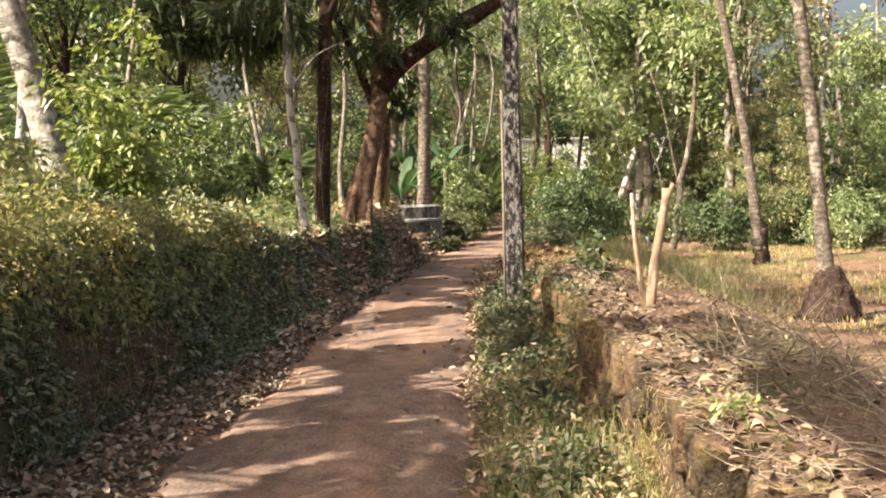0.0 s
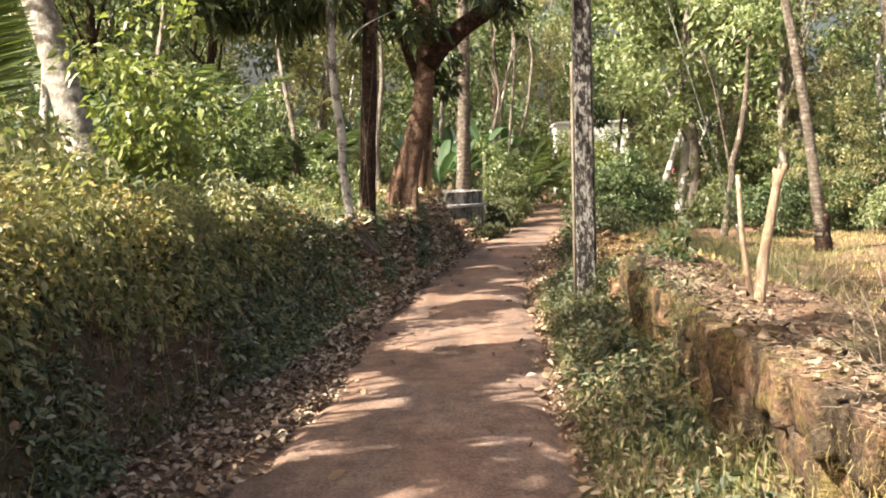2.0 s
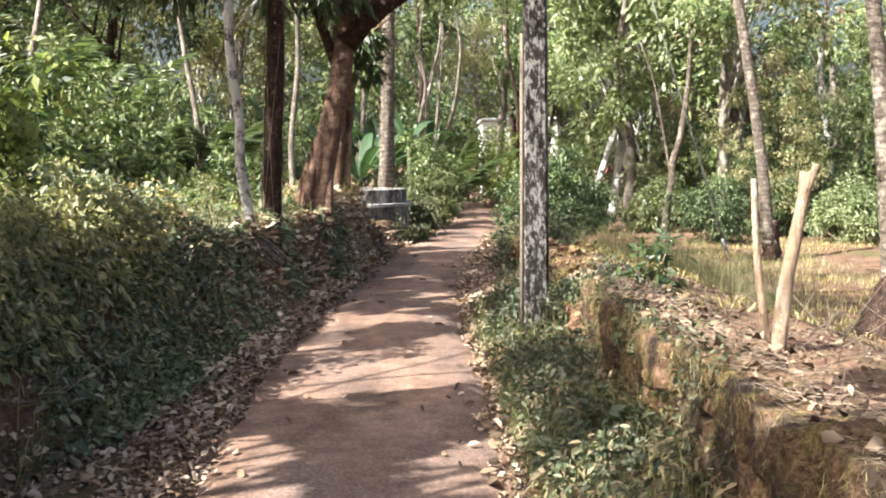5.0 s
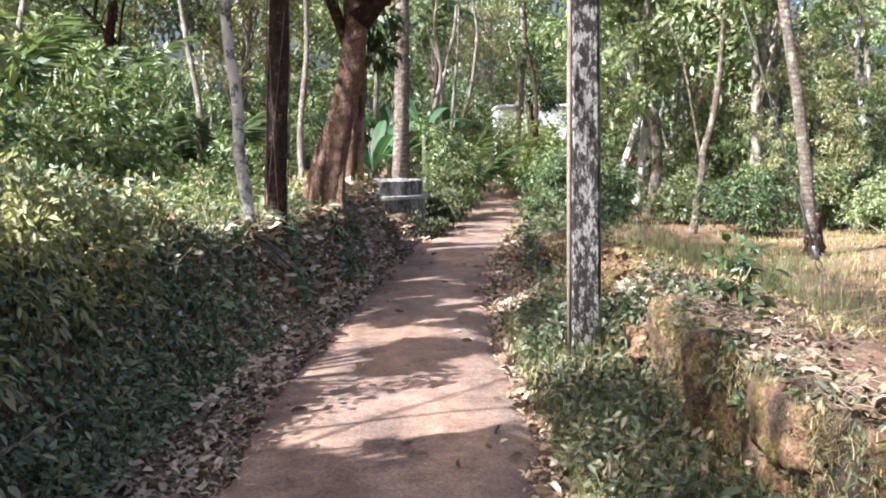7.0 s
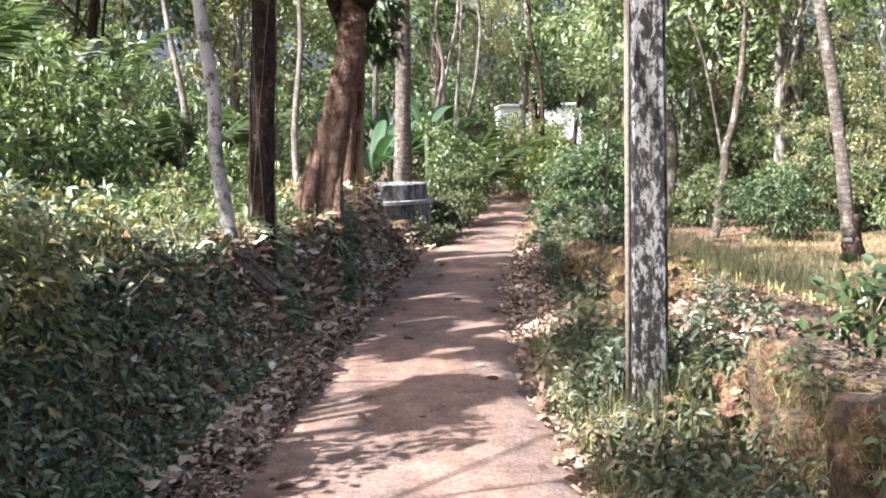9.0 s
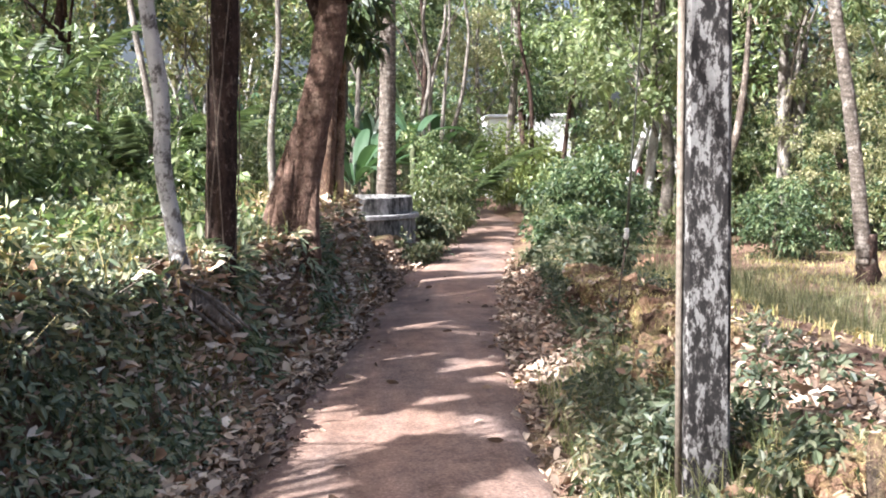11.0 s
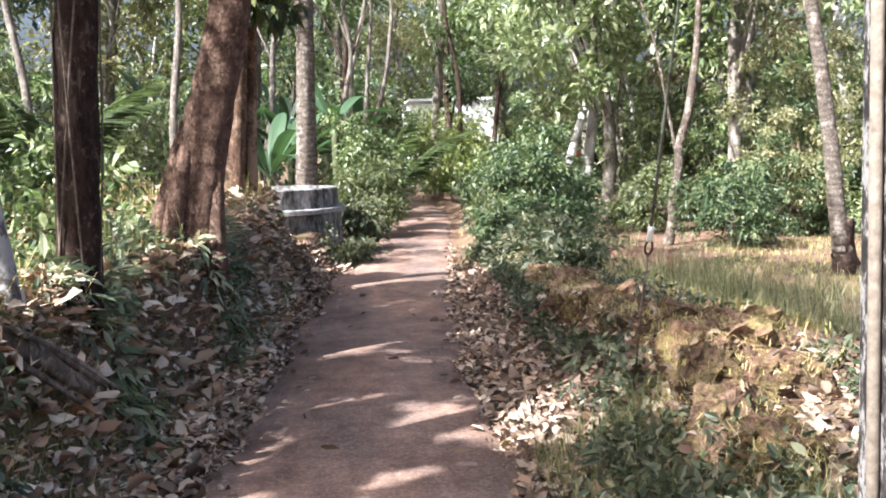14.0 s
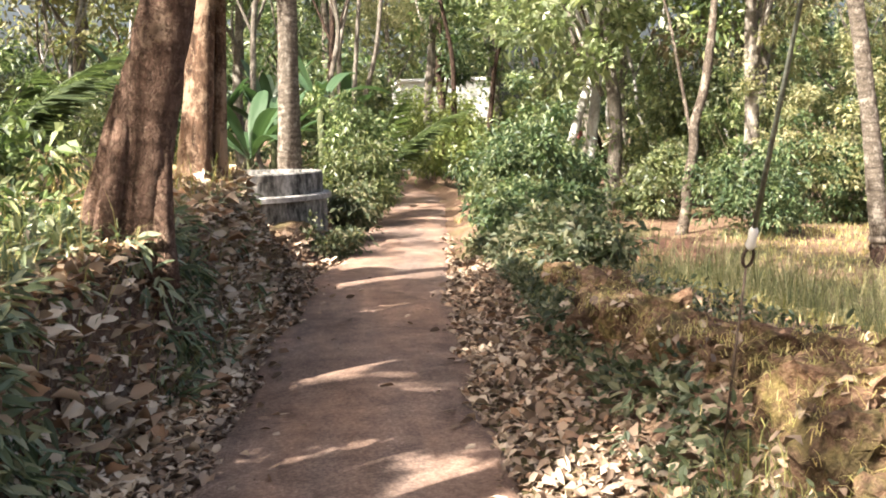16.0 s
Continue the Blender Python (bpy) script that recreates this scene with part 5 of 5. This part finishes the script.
young_palm(-4.02, 9.0, 1.42, 3, 2.2, PALM_LIGHT, "young coconut palm with upright yellow-green fronds", 1.5, (0.05, 0.15), 0.42, 0.03)
young_palm(-4.8, 14.6, 1.2, 8, 2.3, PALM, "young palm with dark bluish-green fronds", width=0.05)
young_palm(-5.4, 20.0, 1.0, 9, 2.6, PALM, "young palm with dark green arching fronds")
young_palm(-3.9, 22.6, 1.0, 8, 2.2, PALM, "young palm with dark green arching fronds")
young_palm(1.0, 30.5, 1.1, 9, 2.6, PALM, "young palm with drooping fronds beside the lane")
young_palm(10.2, 28.2, 0.9, 8, 2.0, PALM, "young palm with drooping fronds behind the grass")
shrub((1.85, 9.45), (0.26, 0.22, 0.45), 14, 17, GREEN_DARK, "small sapling with broad dark glossy leaves", rng, 0.085, 0.45, 5, 0.12, name="sapling", fine=True)
shrub((1.56, 3.05), (0.07, 0.09, 0.10), 6, 14, GREEN_YELLOW, "small bright green weed growing on the wall", rng, 0.032, 0.5, 3, 0.045, name="weed", fine=True).location.z = 0.68
bm = bmesh.new()
bmesh.ops.create_icosphere(bm, subdivisions=4, radius=1.0)
for q in bm.verts:
    w = 1 + 0.18 * noise.noise(q.co * 2.5) + 0.08 * noise.noise(q.co * 7)
    q.co = Vector((q.co.x * 0.95 * w, q.co.y * 0.7 * w, max(q.co.z, -0.3) * 0.27 * w))
heap = bpy.data.meshes.new("earth_mound")
bm.to_mesh(heap)
bm.free()
heap.materials.append(RED_EARTH)
obj("earth_mound", heap, None, "low mound of fresh red laterite earth", "mound").location = (3.55, 21.2, float(ground_z(3.55, 21.2)))


def slim_trunk(x, y, dx, h, r, bark, label):
    """A bare slim trunk whose head is lost in the foliage above."""
    z = float(ground_z(x, y)) - 0.05
    tree("slim_tree", (x, y, z), [(0, 0, 0), (dx * 0.3 + rng.normal(0, 0.12), 0, h * 0.25), (dx * 0.6 + rng.normal(0, 0.2), 0, h * 0.5), (dx + rng.normal(0, 0.2), 0, h * 0.75), (dx, 0, h)], (r * 1.2, r * 0.9, r * 0.75, r * 0.6, r * 0.35), label, bark, GREEN_MID, rng,
         crown=dict(at=cloud((dx, 0, h), (0.8, 0.8, 0.9), 7, rng), r=np.full(7, 0.4), each=60, leaf=0.16), seg=9)


for x, y, dx, h, r, bark, lab in ((0.75, 31, 0.2, 6, 0.06, BARK_GREY, "slim grey tree beside the lane"), (1.0, 33.5, 0.3, 6.5, 0.07, BARK_GREY, "slim grey tree beside the lane"), (0.4, 34, 0.5, 7, 0.07, BARK_GREY, "slim grey tree beyond the well"),
                                  (3.8, 37, -0.6, 7, 0.08, BARK_DARK, "slim dark forked tree beyond the bushes"), (4.6, 38, 0.7, 7, 0.08, BARK_DARK, "slim dark forked tree beyond the bushes"), (8.2, 29, 0.5, 7, 0.1, BARK_GREY, "slim grey tree at the clearing edge"),
                                  (9.3, 33, 0.2, 8, 0.09, BARK_PALE, "slim pale tree at the clearing edge"), (11.2, 30, -0.4, 8, 0.09, BARK_PALE, "slim pale tree at the clearing edge"), (13.6, 34, 0.4, 8, 0.1, BARK_GREY, "slim grey tree at the clearing edge"),
                                  (-2.4, 24.5, 0.2, 6, 0.07, BARK_GREY, "slim grey tree behind the well"), (-3.9, 22, -0.3, 6, 0.06, BARK_GREY, "slim grey tree behind the bank"), (-5.6, 18.5, 0.2, 6, 0.06, BARK_GREY, "slim grey tree behind the bank"), (-5.2, 12.8, 0.1, 6, 0.07, BARK_PALE, "slim pale tree behind the bank")):
    slim_trunk(x, y, dx, h, r, bark, lab)

WHITE_BARK = bark_mat("whitish_bark", (0.22, 0.21, 0.19), (0.42, 0.41, 0.385), (0.62, 0.61, 0.58), 0.8, 9, 5, (0.44, 0.6), 0.4)
MOTTLED = bark_mat("mottled_bark", (0.035, 0.028, 0.022), (0.10, 0.078, 0.06), (0.27, 0.23, 0.185), 0.9, 11, 7.0, (0.52, 0.58), 1.0)
for x, y, p, r, bark, lab in ((5.02, 32, [(0, 0, 0), (0.2, 0, 0.75), (0.5, 0, 1.65), (1.0, 0, 3.2), (1.7, 0, 5.6)], 0.1, WHITE_BARK, "slim whitish leaning tree at the clearing edge"),
                              (5.74, 32.2, [(0, 0, 0), (0.1, 0, 0.7), (0.24, 0, 1.7), (0.4, 0, 3.4), (0.5, 0, 6.2)], 0.125, WHITE_BARK, "slim whitish tree at the clearing edge"),
                              (5.78, 26.1, [(0, 0, 0), (0.12, 0, 0.5), (0.1, 0, 0.9), (0.24, 0, 1.4), (0.22, 0, 1.8), (0.42, 0, 2.4), (0.6, 0.1, 3.4), (0.7, 0.1, 5.0)], 0.085, MOTTLED, "crooked tree with blotched pale bark")):
    h = p[-1][2]
    tree("slim_tree", (x, y, float(ground_z(x, y)) - 0.05), p, [r * q for q in (1.15, 0.95, 0.9, 0.9, 0.85, 0.7, 0.6, 0.4)][:len(p)], lab, bark, GREEN_LIGHT, rng,
         limbs=[([p[3], (p[3][0] - 0.4, 0.1, h * 0.75), (p[3][0] - 0.7, 0.2, h * 0.92)], r * 0.4, 0.015)],
         crown=dict(at=cloud((p[-1][0], 0, h), (0.9, 0.9, 1.0), 8, rng), r=np.full(8, 0.4), each=60, leaf=0.16), seg=12)
RED_CLOTH = plain_mat("faded_red_cloth", (0.16, 0.05, 0.045), (0.28, 0.11, 0.10), 14, 0.9)
YELLOW_LEAF = plain_mat("yellow_leaf", (0.65, 0.50, 0.03), (0.80, 0.66, 0.06), 60, 0.6)
a, b = np.meshgrid(np.linspace(0, 0.27, 15), np.linspace(0, 0.2, 10), indexing="ij")
V = np.stack([a, 0.04 * np.sin(a * 21) + 0.02 * np.cos(b * 17), -b + 0.05 * np.sin(a * 5)], -1)
i, j = np.meshgrid(np.arange(14), np.arange(9), indexing="ij")
F = np.stack([i * 10 + j, (i + 1) * 10 + j, (i + 1) * 10 + j + 1, i * 10 + j + 1], -1).reshape(-1, 4)
cloth = obj("cloth", mesh_from("cloth", V.reshape(-1, 3), [F], RED_CLOTH, True), None, "faded red cloth hung between slim pale trunks", "cloth")
cloth.location = (5.47, 32.2, 1.30)
cloth.modifiers.new("thickness", "SOLIDIFY").thickness = 0.006
v, f = leaf_mesh(np.zeros((1, 3)), np.array([[0.8, 0.5, 0.1]]), np.array([0.07]), np.array([0.045]), rng, 0.4, 0.0, True)
obj("yellow_leaf", mesh_from("yellow_leaf", v, f, YELLOW_LEAF), None, "bright yellow fallen leaf on the lane edge", "leaf").location = (0.62, 13.0, 0.07)

# ---- bushes and trees round the clearing and behind ----
rng = np.random.default_rng(23)
for x, y, sx, sz, mat, lab, k in ((2.95, 25.6, 0.8, 1.7, GREEN_COOL, "dense rounded dark green bush beside the lane", 80), (3.9, 26.6, 0.8, 1.2, GREEN_COOL, "low dark green bush beside the lane", 40), (2.6, 24.7, 0.5, 0.85, GREEN_MID, "sunlit dusty feathery bush beside the lane", 26),
                                  (6.7, 25.2, 0.85, 1.4, GREEN_COOL, "dense dark green bush behind the grass", 50), (4.4, 28.6, 1.1, 1.2, GREEN_COOL, "low dark green bush behind the clearing", 50),
                                  (0.6, 25.6, 0.5, 1.1, GREEN_MID, "pale green bush beside the well", 30), (0.6, 27.2, 0.75, 1.7, GREEN_FRESH, "pale green bush beside the well", 50),
                                  (3.2, 36.5, 1.4, 2.1, GREEN_YELLOW, "yellow-green hedge at the end of the lane", 80), (4.2, 44.5, 1.7, 2.55, GREEN_YELLOW, "yellow-green hedge before the white house", 110), (6.2, 45.0, 1.4, 2.5, GREEN_YELLOW, "yellow-green hedge before the white house", 80), (7.4, 44, 1.4, 3.0, GREEN_MID, "green hedge before the white house", 60), (2.35, 21.4, 0.55, 0.55, GREEN_COOL, "low dark green weeds beside the lane", 30), (2.95, 22.9, 0.7, 0.7, GREEN_COOL, "low dark green bush beside the lane", 36), (2.15, 19.7, 0.4, 0.4, HERB, "dark green weeds on the laterite ledge", 20), (2.0, 18.0, 0.35, 0.35, HERB, "dark green weeds on the laterite ledge", 16), (0.1, 21.9, 0.3, 0.3, HERB, "dark green weeds at the foot of the well", 10), (0.35, 23.6, 0.4, 0.7, HERB, "dusty green weeds at the foot of the well", 20), (0.6, 36.0, 1.5, 2.8, GREEN_MID, "green hedge at the end of the lane", 80),
                                  (8.5, 27.0, 1.3, 1.6, GREEN_COOL, "dark green bush behind the grass", 60), (10.5, 26, 1.4, 1.5, GREEN_FRESH, "pale green bush behind the grass", 60),
                                  (12.5, 29, 1.6, 2.4, GREEN_MID, "green bush at the edge of the clearing", 60), (7.5, 31, 1.6, 2.2, GREEN_MID, "green bush at the edge of the clearing", 70),
                                  (-3.0, 27.0, 1.2, 2.0, GREEN_MID, "green bush behind the well", 60), (-4.6, 23.0, 1.3, 1.8, GREEN_FRESH, "fresh green bush behind the bank", 60),
                                  (-6.5, 20.0, 1.5, 2.2, GREEN_MID, "green bush behind the bank", 60), (-7.5, 25.0, 1.8, 3.0, GREEN_DUSTY, "dusty bush behind the bank", 60),
                                  (8.8, 26.8, 1.3, 4.2, GREEN_DUSTY, "tall dusty olive bush behind the grass", 90), (11.2, 28.0, 1.5, 4.2, GREEN_FRESH, "tall green bush behind the grass", 100), (14, 29.0, 1.6, 3.2, GREEN_DUSTY, "tall dusty olive bush behind the grass", 100), (17, 31.0, 1.8, 3.4, GREEN_FRESH, "tall fresh green bush behind the grass", 100), (7.6, 30.5, 1.1, 3.0, GREEN_MID, "tall green bush behind the grass", 60), (6.05, 28.2, 0.8, 1.3, GREEN_MID, "low green bush behind the grass", 40), (7.9, 28.4, 1.0, 2.3, GREEN_FRESH, "fresh green bush behind the grass", 50), (9.6, 25.2, 0.9, 1.2, GREEN_LIGHT, "pale green bush behind the grass", 36), (15, 27, 1.6, 2.0, GREEN_LIGHT, "pale green bush behind the grass", 50), (5.6, 34, 1.6, 2.6, GREEN_MID, "green bush at the edge of the clearing", 60)):
    shrub((x, y), (sx, sx, sz), k, 110 if y < 30 else 55, mat, lab, rng, 0.085 if mat is GREEN_DUSTY else 0.095 if y < 30 else 0.15, 0.42, r=0.26 if y < 30 else 0.4)
for x, y, h, n in ((-1.15, 27.0, 0.8, 13), (-1.9, 28.4, 1.1, 12), (-0.75, 28.8, 1.0, 11), (0.02, 27.9, 1.7, 5), (-0.9, 30.2, 1.5, 8), (0.6, 32.5, 1.5, 7), (-3.6, 30.5, 1.6, 7), (11.8, 26.5, 0.6, 6), (14.0, 27.0, 0.7, 6)):
    banana(x, y, h, n, rng, length=1.7 if x < 5 else 1.0)

KINDS = ((GREEN_LIGHT, BARK_GREY, "tall tree with grey trunk and light sunlit leaves"), (GREEN_FRESH, BARK_GREY, "tree with grey trunk and fresh green leaves"),
         (GREEN_DUSTY, BARK_GREY, "tree with grey trunk and dusty olive leaves"), (GREEN_COOL, BARK_DARK, "tree with dark trunk and dark green leaves"), (WITHERED, BARK_GREY, "tree with half-withered brownish leaves"))
for x, y, h, r, k, low in ((5.85, 30.4, 9.5, 2.6, 0, 2.5), (6.9, 36, 10, 3.0, 0, 3.0), (7.6, 27.6, 8, 2.0, 1, 3.0), (8.6, 29.6, 8.5, 2.4, 4, 2.2), (12.5, 33, 7.0, 2.2, 0, 1.5), (9, 40, 12, 3.5, 0, 2.0),
                           (3.2, 40, 11, 2.0, 1, 4.0), (4.1, 43, 7.5, 0.8, 3, 2.4), (6.0, 44.5, 7.5, 0.8, 1, 2.6), (-1.2, 47, 12, 2.8, 3, 3.5), (9.4, 49, 13, 2.6, 3, 4.0), (3.5, 59, 14, 3.8, 2, 4.6), (-1, 57, 14, 3.8, 0, 3), (8, 58, 14, 3.8, 0, 3), (-2.0, 37, 11, 3.0, 1, 2.5), (-5.0, 33, 11, 3.2, 2, 2.0), (-7.5, 29, 11, 3.2, 3, 2.2), (-10, 34, 12, 3.6, 1, 2.0),
                           (-9.5, 26, 9, 2.4, 3, 2.6), (-11.0, 22, 10, 2.8, 1, 2.0), (-13, 28, 12, 3.6, 2, 2.0), (14, 40, 6.5, 2.6, 3, 1.0), (-14, 40, 13, 4, 1, 2)):
    leaf, bark, lab = KINDS[k]
    q = rng.uniform(-0.4, 0.4, 4)
    n = int((13 if x > 7 else 20) * r)
    ends = [cloud((0, 0, h * 0.6), (r * 0.8, r * 0.8, h * 0.25), 1, rng)[0] for _ in range(5)]
    tree("tree", (x, y, float(ground_z(x, y)) - 0.05), [(0, 0, 0), (q[0] * 0.4, 0, h * 0.2), (q[1], 0, h * 0.5), (q[2], q[3], h * 0.85)], (0.16, 0.12, 0.09, 0.03), lab, bark, leaf, rng,
         limbs=[([(q[1] * 0.6, 0, h * (0.25 + 0.05 * i)), e * (0.5, 0.5, 0.8), e], 0.05, 0.012) for i, e in enumerate(ends)],
         crown=dict(at=cloud((0, 0, (low + h) / 2), (r, r, (h - low) / 2), n, rng), r=rng.uniform(0.3, 0.85, n), each=130, leaf=0.23 if k == 0 else 0.2, slim=0.5 if k == 0 else 0.42, droop=0.0), seg=9)

# thin crooked trunks in the wood behind
for k in range(34):
    x, y = rng.uniform(-11, 17), rng.uniform(29.5, 42)
    if 0.4 < x < 0.15 * y + 0.3:
        continue
    h, r, lean = rng.uniform(5, 8), rng.uniform(0.03, 0.065), rng.normal(0, 0.5)
    bark, lab = ((BARK_GREY, "thin crooked grey trunk in the wood"), (BARK_PALE, "thin crooked pale trunk in the wood"), (BARK_DARK, "thin crooked dark trunk in the wood"))[k % 3]
    pts = [(0, 0, 0)] + [(lean * q + rng.normal(0, 0.14), rng.normal(0, 0.1), h * q) for q in (0.15, 0.3, 0.45, 0.6, 0.8, 1.0)]
    tree("thin_tree", (x, y, float(ground_z(x, y)) - 0.05), pts, (r * 1.2, r, r * 0.9, r * 0.8, r * 0.6, r * 0.4), lab, bark, GREEN_MID, rng,
         limbs=[([pts[3], (pts[3][0] + q * 0.4, 0.1, h * 0.6), (pts[3][0] + q * 0.9, 0.2, h * 0.72)], r * 0.5, 0.01) for q in (-1, 1)],
         crown=dict(at=cloud((pts[-1][0], 0, h), (0.8, 0.8, 0.8), 6, rng), r=np.full(6, 0.4), each=60, leaf=0.18), seg=8)

# far woods close the view
pieces = []
for x in np.arange(-40, 52, 2.2):
    for z in (1.2, 3.6, 6, 8.5, 11.5, 14.5):
        if x > 9 and z > 4 or rng.uniform() < 0.12:
            continue
        d = 52 + rng.uniform(-4, 4) + (14 if -1 < x < 11 else 0)
        pieces.append(clumps(cloud((x, d, z), (2.2, 2, 2), 9, rng), np.full(9, 1.2), 60, rng, 0.36, 0.5, 0.2))
stuff("far_woods", pieces, GREEN_MID, "dense green woods in the distance", "woods")

pieces = []
for x in np.arange(-26, 34, 1.7):
    if 2.4 < x < 7.6:
        continue
    for z in (0.6, 2.0, 3.6):
        pieces.append(clumps(cloud((x, 43 + rng.uniform(-3, 3), z), (1.3, 1.5, 1.0), 7, rng), np.full(7, 0.8), 55, rng, 0.26, 0.45, 0.2))
stuff("far_thicket", pieces, GREEN_COOL, "dark green thicket behind the clearing", "woods")

# unseen trees added up the bank, whose leaf clumps dapple the lane
def dapple(y0, y1, x0, x1, rng, thick=0.0):
    """Leaf clumps up the sun's way from the lane, in drifts that leave gaps for the sun."""
    gx, gy = np.meshgrid(np.arange(x0, x1, 0.15), np.arange(y0, y1, 0.15), indexing="ij")
    gx, gy = gx.ravel() + rng.normal(0, 0.03, gx.size), gy.ravel() + rng.normal(0, 0.03, gx.size)
    w = gy - 0.25 * gx + 0.3 * np.sin(1.9 * gx + 0.8 * gy)
    drift = 0.6 * vnoise(gx * 0.55, w, 1.5, 81) + 0.5 * vnoise(gx * 0.6, w, 3.6, 82)
    gap = np.interp(gy, (3, 7, 7.4, 12.0, 12.6, 19.2, 20.0, 20.6), (0.36, 0.44, 0.2, 0.16, -0.2, -0.2, 0.2, 0.4)) + 0.5 * smooth01((-0.4 - gx) / 0.4) - thick
    # openings that let the sun onto the mango and twin-stemmed trunks
    for y in (15.95, 19.55):
        gap = gap + 0.9 * np.exp(-((gy - y - 0.6 * gx) / 0.26) ** 2)
    keep = drift > gap
    z = np.where(gy < 12, rng.uniform(3.7, 4.5, gx.size), rng.uniform(5.2, 6.2, gx.size))
    return np.stack([gx + SUN.x / SUN.z * z, gy + SUN.y / SUN.z * z, z], -1)[keep], rng.uniform(0.09, 0.14, keep.sum())


def shade_spots(bands, gap, rng, x0, x1):
    """The same in bands over the verge and the clearing."""
    out, rad = [], []
    for y0, y1 in bands:
        for x in np.arange(x0, x1, 0.38):
            if rng.uniform() < gap:
                continue
            z = rng.uniform(5.3, 6.3)
            out.append((x + rng.normal(0, 0.1) + SUN.x / SUN.z * z, (y0 + y1) / 2 + rng.normal(0, 0.14) + 0.3 * x + SUN.y / SUN.z * z, z))
            rad.append((y1 - y0) * rng.uniform(0.42, 0.72))
    return np.array(out), np.array(rad)


CROWNS = [(bx, ty, 120, dapple(y0, y1, -0.95 if y0 < 11 else -0.2, 1.0, rng)) for bx, ty, y0, y1 in ((-8.2, 1.5, 2.6, 7.6), (-8.4, 5.5, 7.6, 11.4), (-8.2, 9.5, 11.4, 15.0), (-8.4, 13.5, 15.0, 20.6))]
# more unseen crowns, added to darken the verge, wall and clearing
CROWNS += [(-7.4, 5.0, 90, dapple(8.5, 9.7, 0.95, 1.5, rng, 0.3)), (-7.0, 0.6, 90, dapple(2.4, 5.6, 2.6, 3.9, rng, 0.4)), (-7.8, 11.2, 90, dapple(15.0, 20.4, 1.0, 1.8, rng, 0.05)),
           (-7.2, 2.4, 90, dapple(5.5, 8.6, 1.25, 3.0, rng, 0.5)), (-7.6, 7.4, 90, dapple(10.8, 12.8, 1.05, 1.5, rng, 0.05)),
           (-7.8, 3.2, 200, shade_spots(((3.3, 3.9), (4.4, 5.0), (5.5, 6.2), (6.6, 7.2), (7.7, 8.4)), 0.08, rng, 0.9, 1.5)),
           (-7.4, 4.0, 200, shade_spots(((4.6, 5.2), (5.8, 6.5), (7.0, 7.6), (8.2, 8.9), (9.6, 10.2), (10.9, 11.5)), 0.22, rng, 1.5, 5.6))]
for bx, ty, each, (c, r) in CROWNS:
    base = np.array((bx, ty, float(ground_z(bx, ty)) - 0.05))
    # clumps dropped where they would shade the lopped sapling
    gx_, gy_ = c[:, 0] - SUN.x / SUN.z * c[:, 2], c[:, 1] - SUN.y / SUN.z * c[:, 2]
    along = np.clip(((gx_ - 2.1) * 1.2 + (gy_ - 7.75) * 0.7) / 1.93, 0, 1)
    lit = np.hypot(gx_ - 2.1 - 1.2 * along, gy_ - 7.75 - 0.7 * along) > 0.6
    c, r = c[lit] - base, r[lit]
    tree("shade_tree", tuple(base), [(0, 0, 0), (0.2, 0, 2), (0.7, 0, 3.8), (1.8, 0, 5.0)], (0.2, 0.16, 0.12, 0.05),
         "unseen leafy tree up the bank, placed to shade the lane and verge", BARK_DARK, GREEN_DARK, rng,
         limbs=[([(0.7, 0, 3.7), (c[i] + (0.7, 0, 3.7)) / 2, c[i]], 0.03, 0.01) for i in range(0, len(c), max(1, len(c) // 9))],
         crown=dict(at=c, r=r, each=each, leaf=0.11, slim=0.42, droop=0.4))
# palm out of view, added for its feathery frond shadows
palm((-4.55, 3.2, float(ground_z(-4.55, 3.2)) - 0.05), [(0, 0, 0), (0.1, 0, 1.6), (0.45, 0.1, 3.0), (0.75, 0.2, 3.9)], (0.18, 0.14, 0.13, 0.12), "unseen coconut palm up the bank, placed to cast frond shadows on the lane", rng, 5, 1.5, wide=0.05)
